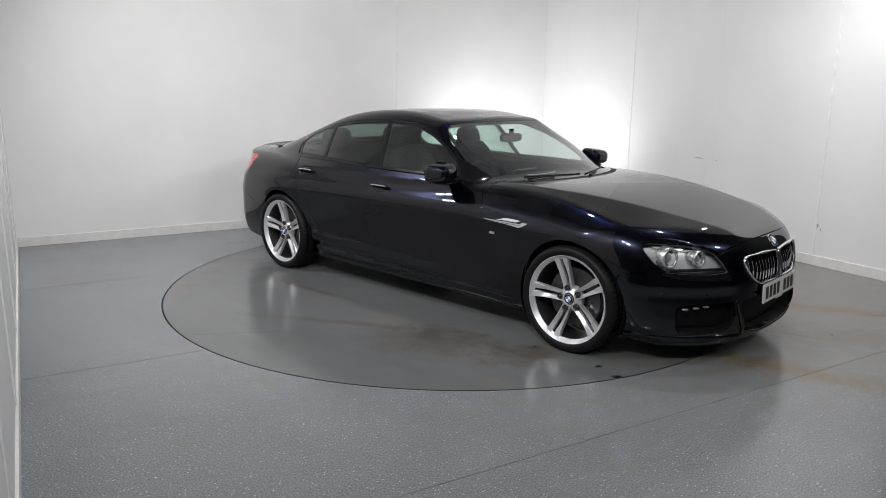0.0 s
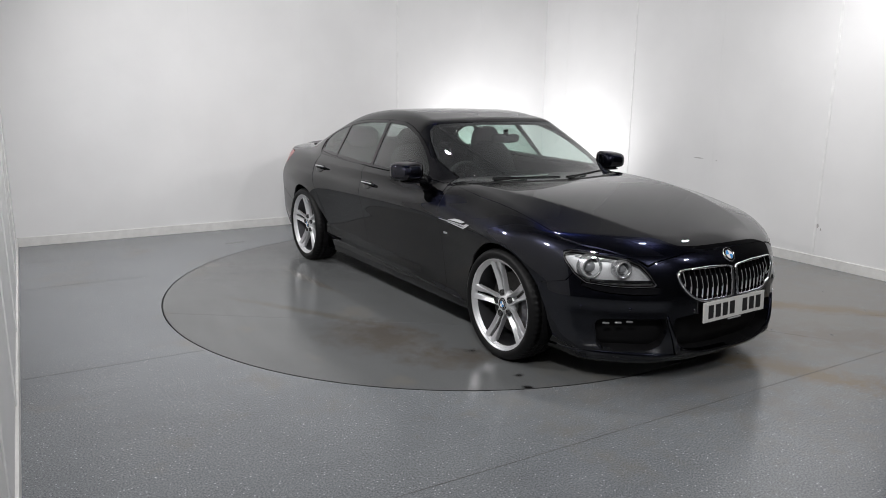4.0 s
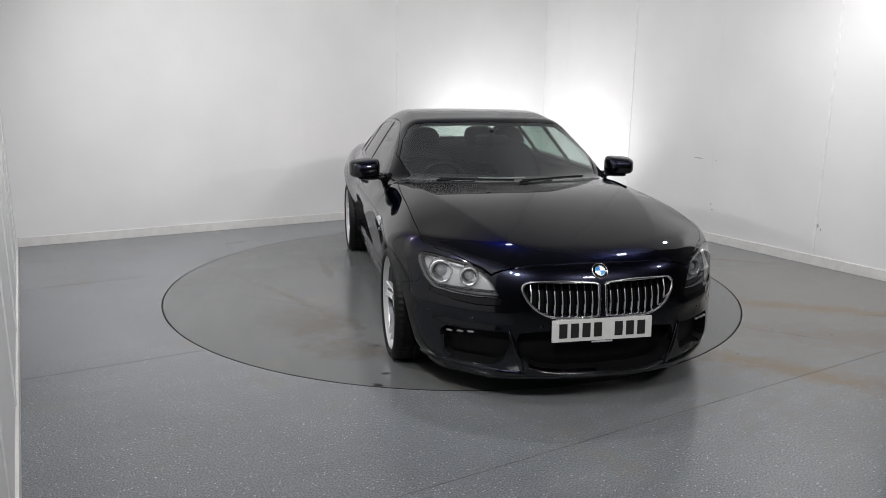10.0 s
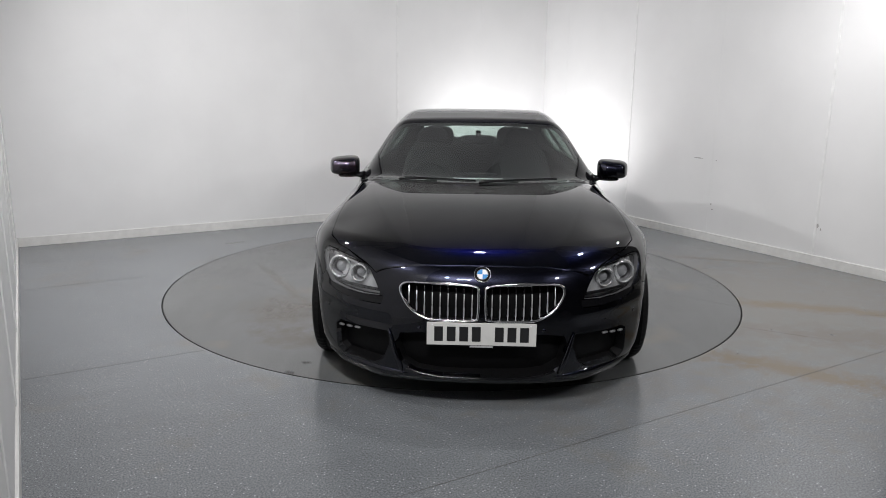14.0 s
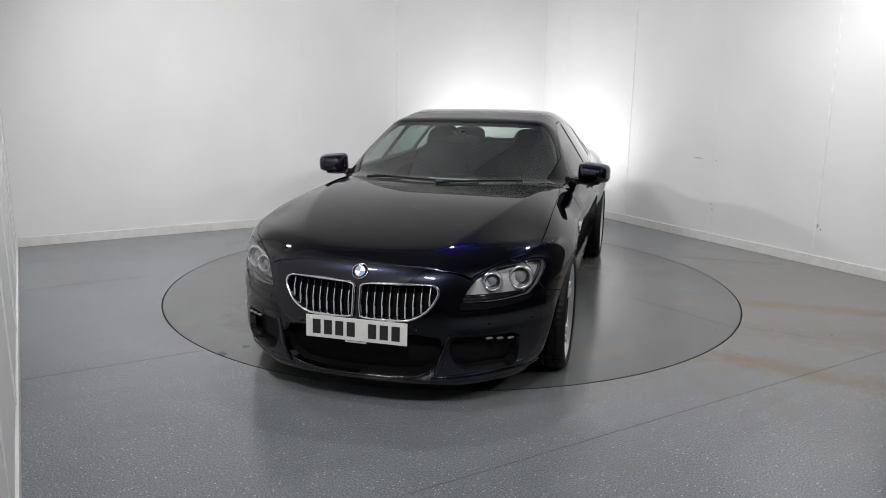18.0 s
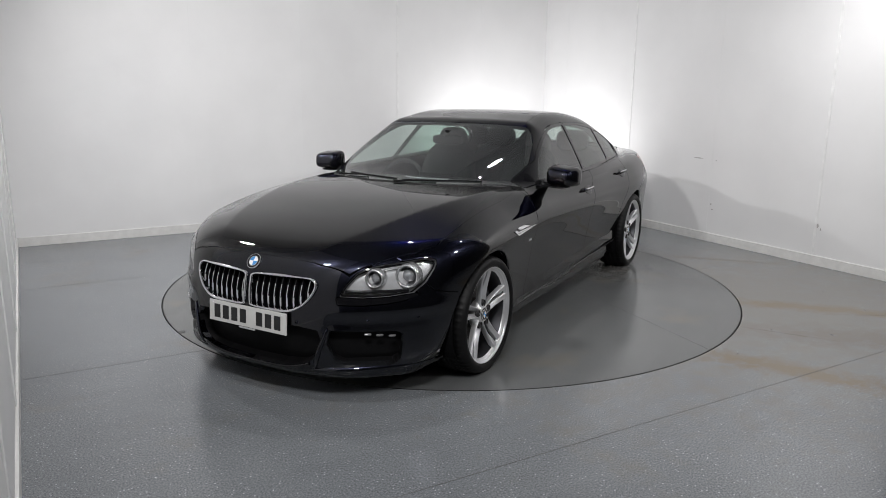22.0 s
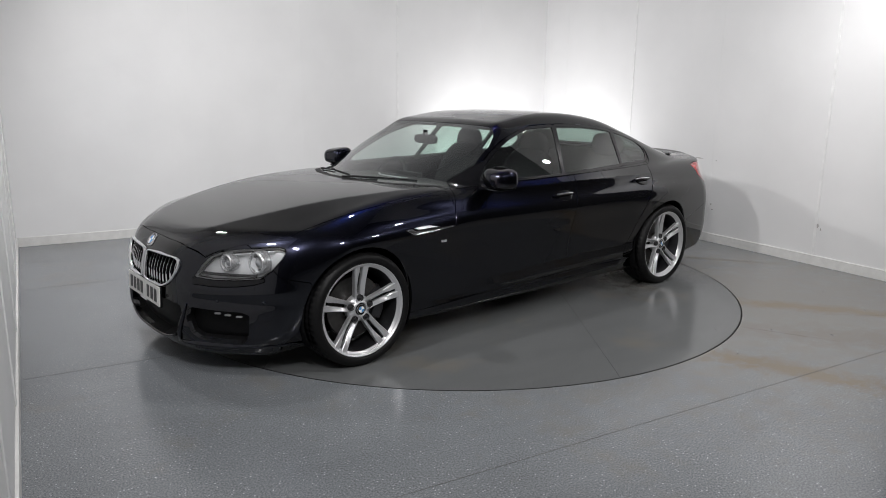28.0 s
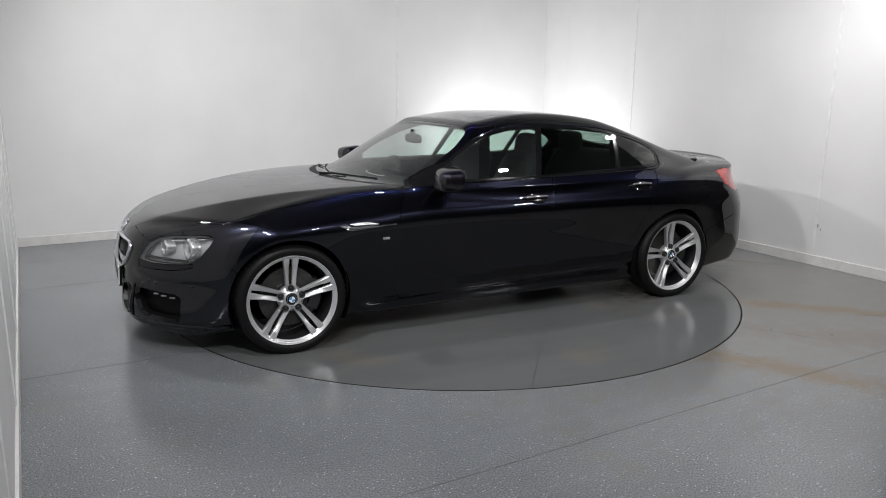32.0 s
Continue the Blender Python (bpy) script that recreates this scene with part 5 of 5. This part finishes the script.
        part("waist_trim", bm, M_GLOSSBLACK, thing, "narrow dark gloss waist strip", smooth=True)
    for doors, name, hx, hz in ((fdoors, "front_door", -0.20, 0.838), (rdoors, "rear_door", -1.12, 0.876)):
        for s, piece in halves(doors):
            panel = skin_part(name, piece, M_PAINT, thing)
            handle(panel, hx, hz, s)
    for s in (-1, 1):
        build_mirror(thing, s)
        for x in (AXF, AXR):
            build_wheel(thing, x, s, {(1, 1): 90, (1, -1): 80, (-1, 1): 76, (-1, -1): 84}[(s, 1 if x > 0 else -1)])
            bm = bmesh.new()
            rows = []
            for i in range(33):
                a = math.radians(-35 + 250 * i / 32)
                rows.append([bm.verts.new((x + r * math.cos(a), s * y, max(0.17, WHEEL_Z + 0.005 + r * math.sin(a)))) for r, y in ((0.366, 0.90), (0.372, 0.86), (0.372, 0.60), (0.30, 0.58), (0.05, 0.57))])
            for a, b in zip(rows, rows[1:]):
                for j in range(4):
                    bm.faces.new((a[j], a[j + 1], b[j + 1], b[j]))
            part("wheel_arch_liner", bm, M_SHELL, thing)
    # wipers parked along the foot of the windscreen
    for ys, xa, bow in (((0.53, 0.03), (0.795, 0.965), 0.022), ((-0.02, -0.50), (0.955, 0.815), 0.022)):
        wiper = new("wiper")
        wiper.parent = thing
        k = 14
        yy = np.linspace(*ys, k)
        xx = np.linspace(*xa, k) + bow * np.sin(np.linspace(0, math.pi, k))
        pts = on_top(xx, yy, 0.004)
        bm = bmesh.new()
        tube(bm, [tuple(q) for q in pts], 0.0038, n=6)
        part("wiper_blade", bm, M_MATTBLACK, wiper, smooth=True)
        pts = on_top(np.linspace(xa[1] + 0.06, xx[k // 2] + 0.012, 8), np.linspace(ys[1] - 0.03, yy[k // 2], 8), 0.008)
        bm = bmesh.new()
        tube(bm, [tuple(q) for q in pts], [0.008, 0.007, 0.006, 0.0055, 0.005, 0.0045, 0.004, 0.004], n=8)
        part("wiper_arm", bm, M_MATTBLACK, wiper, smooth=True)
    build_interior(thing)
    finish_emblems()
    return thing


def handle(panel, hx, hz, s):
    """A flat bright-edged pull over a raised dark oval that stands for the hollow's shade."""
    bm = bmesh.new()
    c = on_side(hx - 0.03, hz, s, 0.0)[0]
    g = gradient(np.array([[c[0], abs(c[1]), c[2]]]))[0]
    out = Vector((g[0], s * g[1], g[2])).normalized()
    tf = Matrix.Translation(c) @ out.to_track_quat("Y", "Z").to_matrix().to_4x4()
    superblock(bm, (0, 0, 0), (0.150, 0.012, 0.080), 2.2, tf, 14)
    part("handle_oval", bm, M_GLOSSBLACK, panel, "raised dark oval for the handle hollow's shade", True)
    xs = np.linspace(hx + 0.095, hx - 0.105, 14)
    pts = on_side(xs, np.full(14, hz + 0.002), s, 0.0)
    bm = bmesh.new()
    rows = []
    for i, q in enumerate(pts):
        t = i / 13
        o = 0.010 + 0.024 * math.sin(math.pi * min(1, max(0, t))) ** 0.5
        w = 0.012 * (0.55 + 0.45 * math.sin(math.pi * t) ** 0.5)
        base = Vector(q) + out * o
        rows.append([bm.verts.new(base + Vector((0, 0, dz)) + out * do) for dz, do in ((w, -0.004), (w * 0.6, 0.004), (-w * 0.6, 0.004), (-w, -0.004), (-w * 0.6, -0.009), (w * 0.6, -0.009))])
    for a, b in zip(rows, rows[1:]):
        for j in range(6):
            bm.faces.new((a[j], a[(j + 1) % 6], b[(j + 1) % 6], b[j]))
    bm.faces.new(rows[0])
    bm.faces.new(rows[-1])
    bmesh.ops.recalc_face_normals(bm, faces=bm.faces)
    h = part("door_handle", bm, M_PAINT, panel, "black handle with chrome strip", True)
    bm = bmesh.new()
    tube(bm, [Vector(q) + out * (0.012 + 0.026 * math.sin(math.pi * (i + 1) / 15) ** 0.5) for i, q in enumerate(pts)][1:-1], 0.0055, n=6)
    part("handle_strip", bm, M_CHROME, h, "chrome strip", True)


def vent_parts(wing, s):
    """The chrome side vent: a pointed frame with a fin inside, and the small badge below it."""
    def plate(loop, inner, proud):
        """A bevelled plate that follows the wing."""
        pts = on_side(np.array([q[0] for q in loop]), np.array([q[1] for q in loop]), s, 0.0)
        c = pts.mean(0)
        up = np.array([0, s * 1.0, 0])
        bm = bmesh.new()
        foot = [bm.verts.new(tuple(q - up * 0.004)) for q in pts]
        rim = [bm.verts.new(tuple(q + up * proud)) for q in pts]
        ins = [bm.verts.new(tuple(q + (c - q) * np.array([0.06, 0, 0.30]) + up * (proud + inner))) for q in pts]
        n = len(pts)
        for i in range(n):
            j = (i + 1) % n
            bm.faces.new((foot[i], foot[j], rim[j], rim[i]))
            bm.faces.new((rim[i], rim[j], ins[j], ins[i]))
        bm.faces.new(ins)
        bmesh.ops.recalc_face_normals(bm, faces=bm.faces)
        return bm
    v = part("side_vent", plate([(1.191, 0.754), (1.150, 0.757), (1.118, 0.742), (1.0, 0.744), (0.90, 0.742), (0.828, 0.743), (0.824, 0.737), (0.90, 0.733), (1.0, 0.727), (1.123, 0.718), (1.150, 0.731)], -0.003, 0.005), M_CHROME, wing, "pointed chrome side vent")
    part("vent_hollow", plate([(1.14, 0.757), (1.008, 0.759), (0.945, 0.747), (0.87, 0.744), (0.87, 0.736), (1.0, 0.738), (1.10, 0.735)], -0.001, 0.0015), M_GLOSSBLACK, v, "dark vent opening")
    part("vent_fin", plate([(1.125, 0.760), (1.06, 0.765), (1.008, 0.764), (0.975, 0.757), (0.935, 0.7465), (1.0, 0.7485), (1.098, 0.748)], 0.003, 0.005), M_SATIN, v)
    b = new("wing_badge")
    b.parent = wing
    for k, (x0, x1, mat) in enumerate(((0.905, 0.901, M_SATIN), (0.899, 0.895, M_SATIN), (0.893, 0.889, M_SATIN), (0.886, 0.862, M_SATIN))):
        bm = bmesh.new()
        q = on_side(np.array([x0 + 0.004, x1 + 0.004, x1, x0]), np.array([0.660, 0.660, 0.645, 0.645]), s, 0.002)
        face = bm.faces.new([bm.verts.new(tuple(w)) for w in q])
        r = bmesh.ops.extrude_face_region(bm, geom=[face])
        bmesh.ops.translate(bm, vec=(0, s * 0.002, 0), verts=[e for e in r["geom"] if isinstance(e, bmesh.types.BMVert)])
        bmesh.ops.recalc_face_normals(bm, faces=bm.faces)
        part("badge_bar", bm, mat, b)


build_room()
disc = build_disc()
car = build_car()
motions()
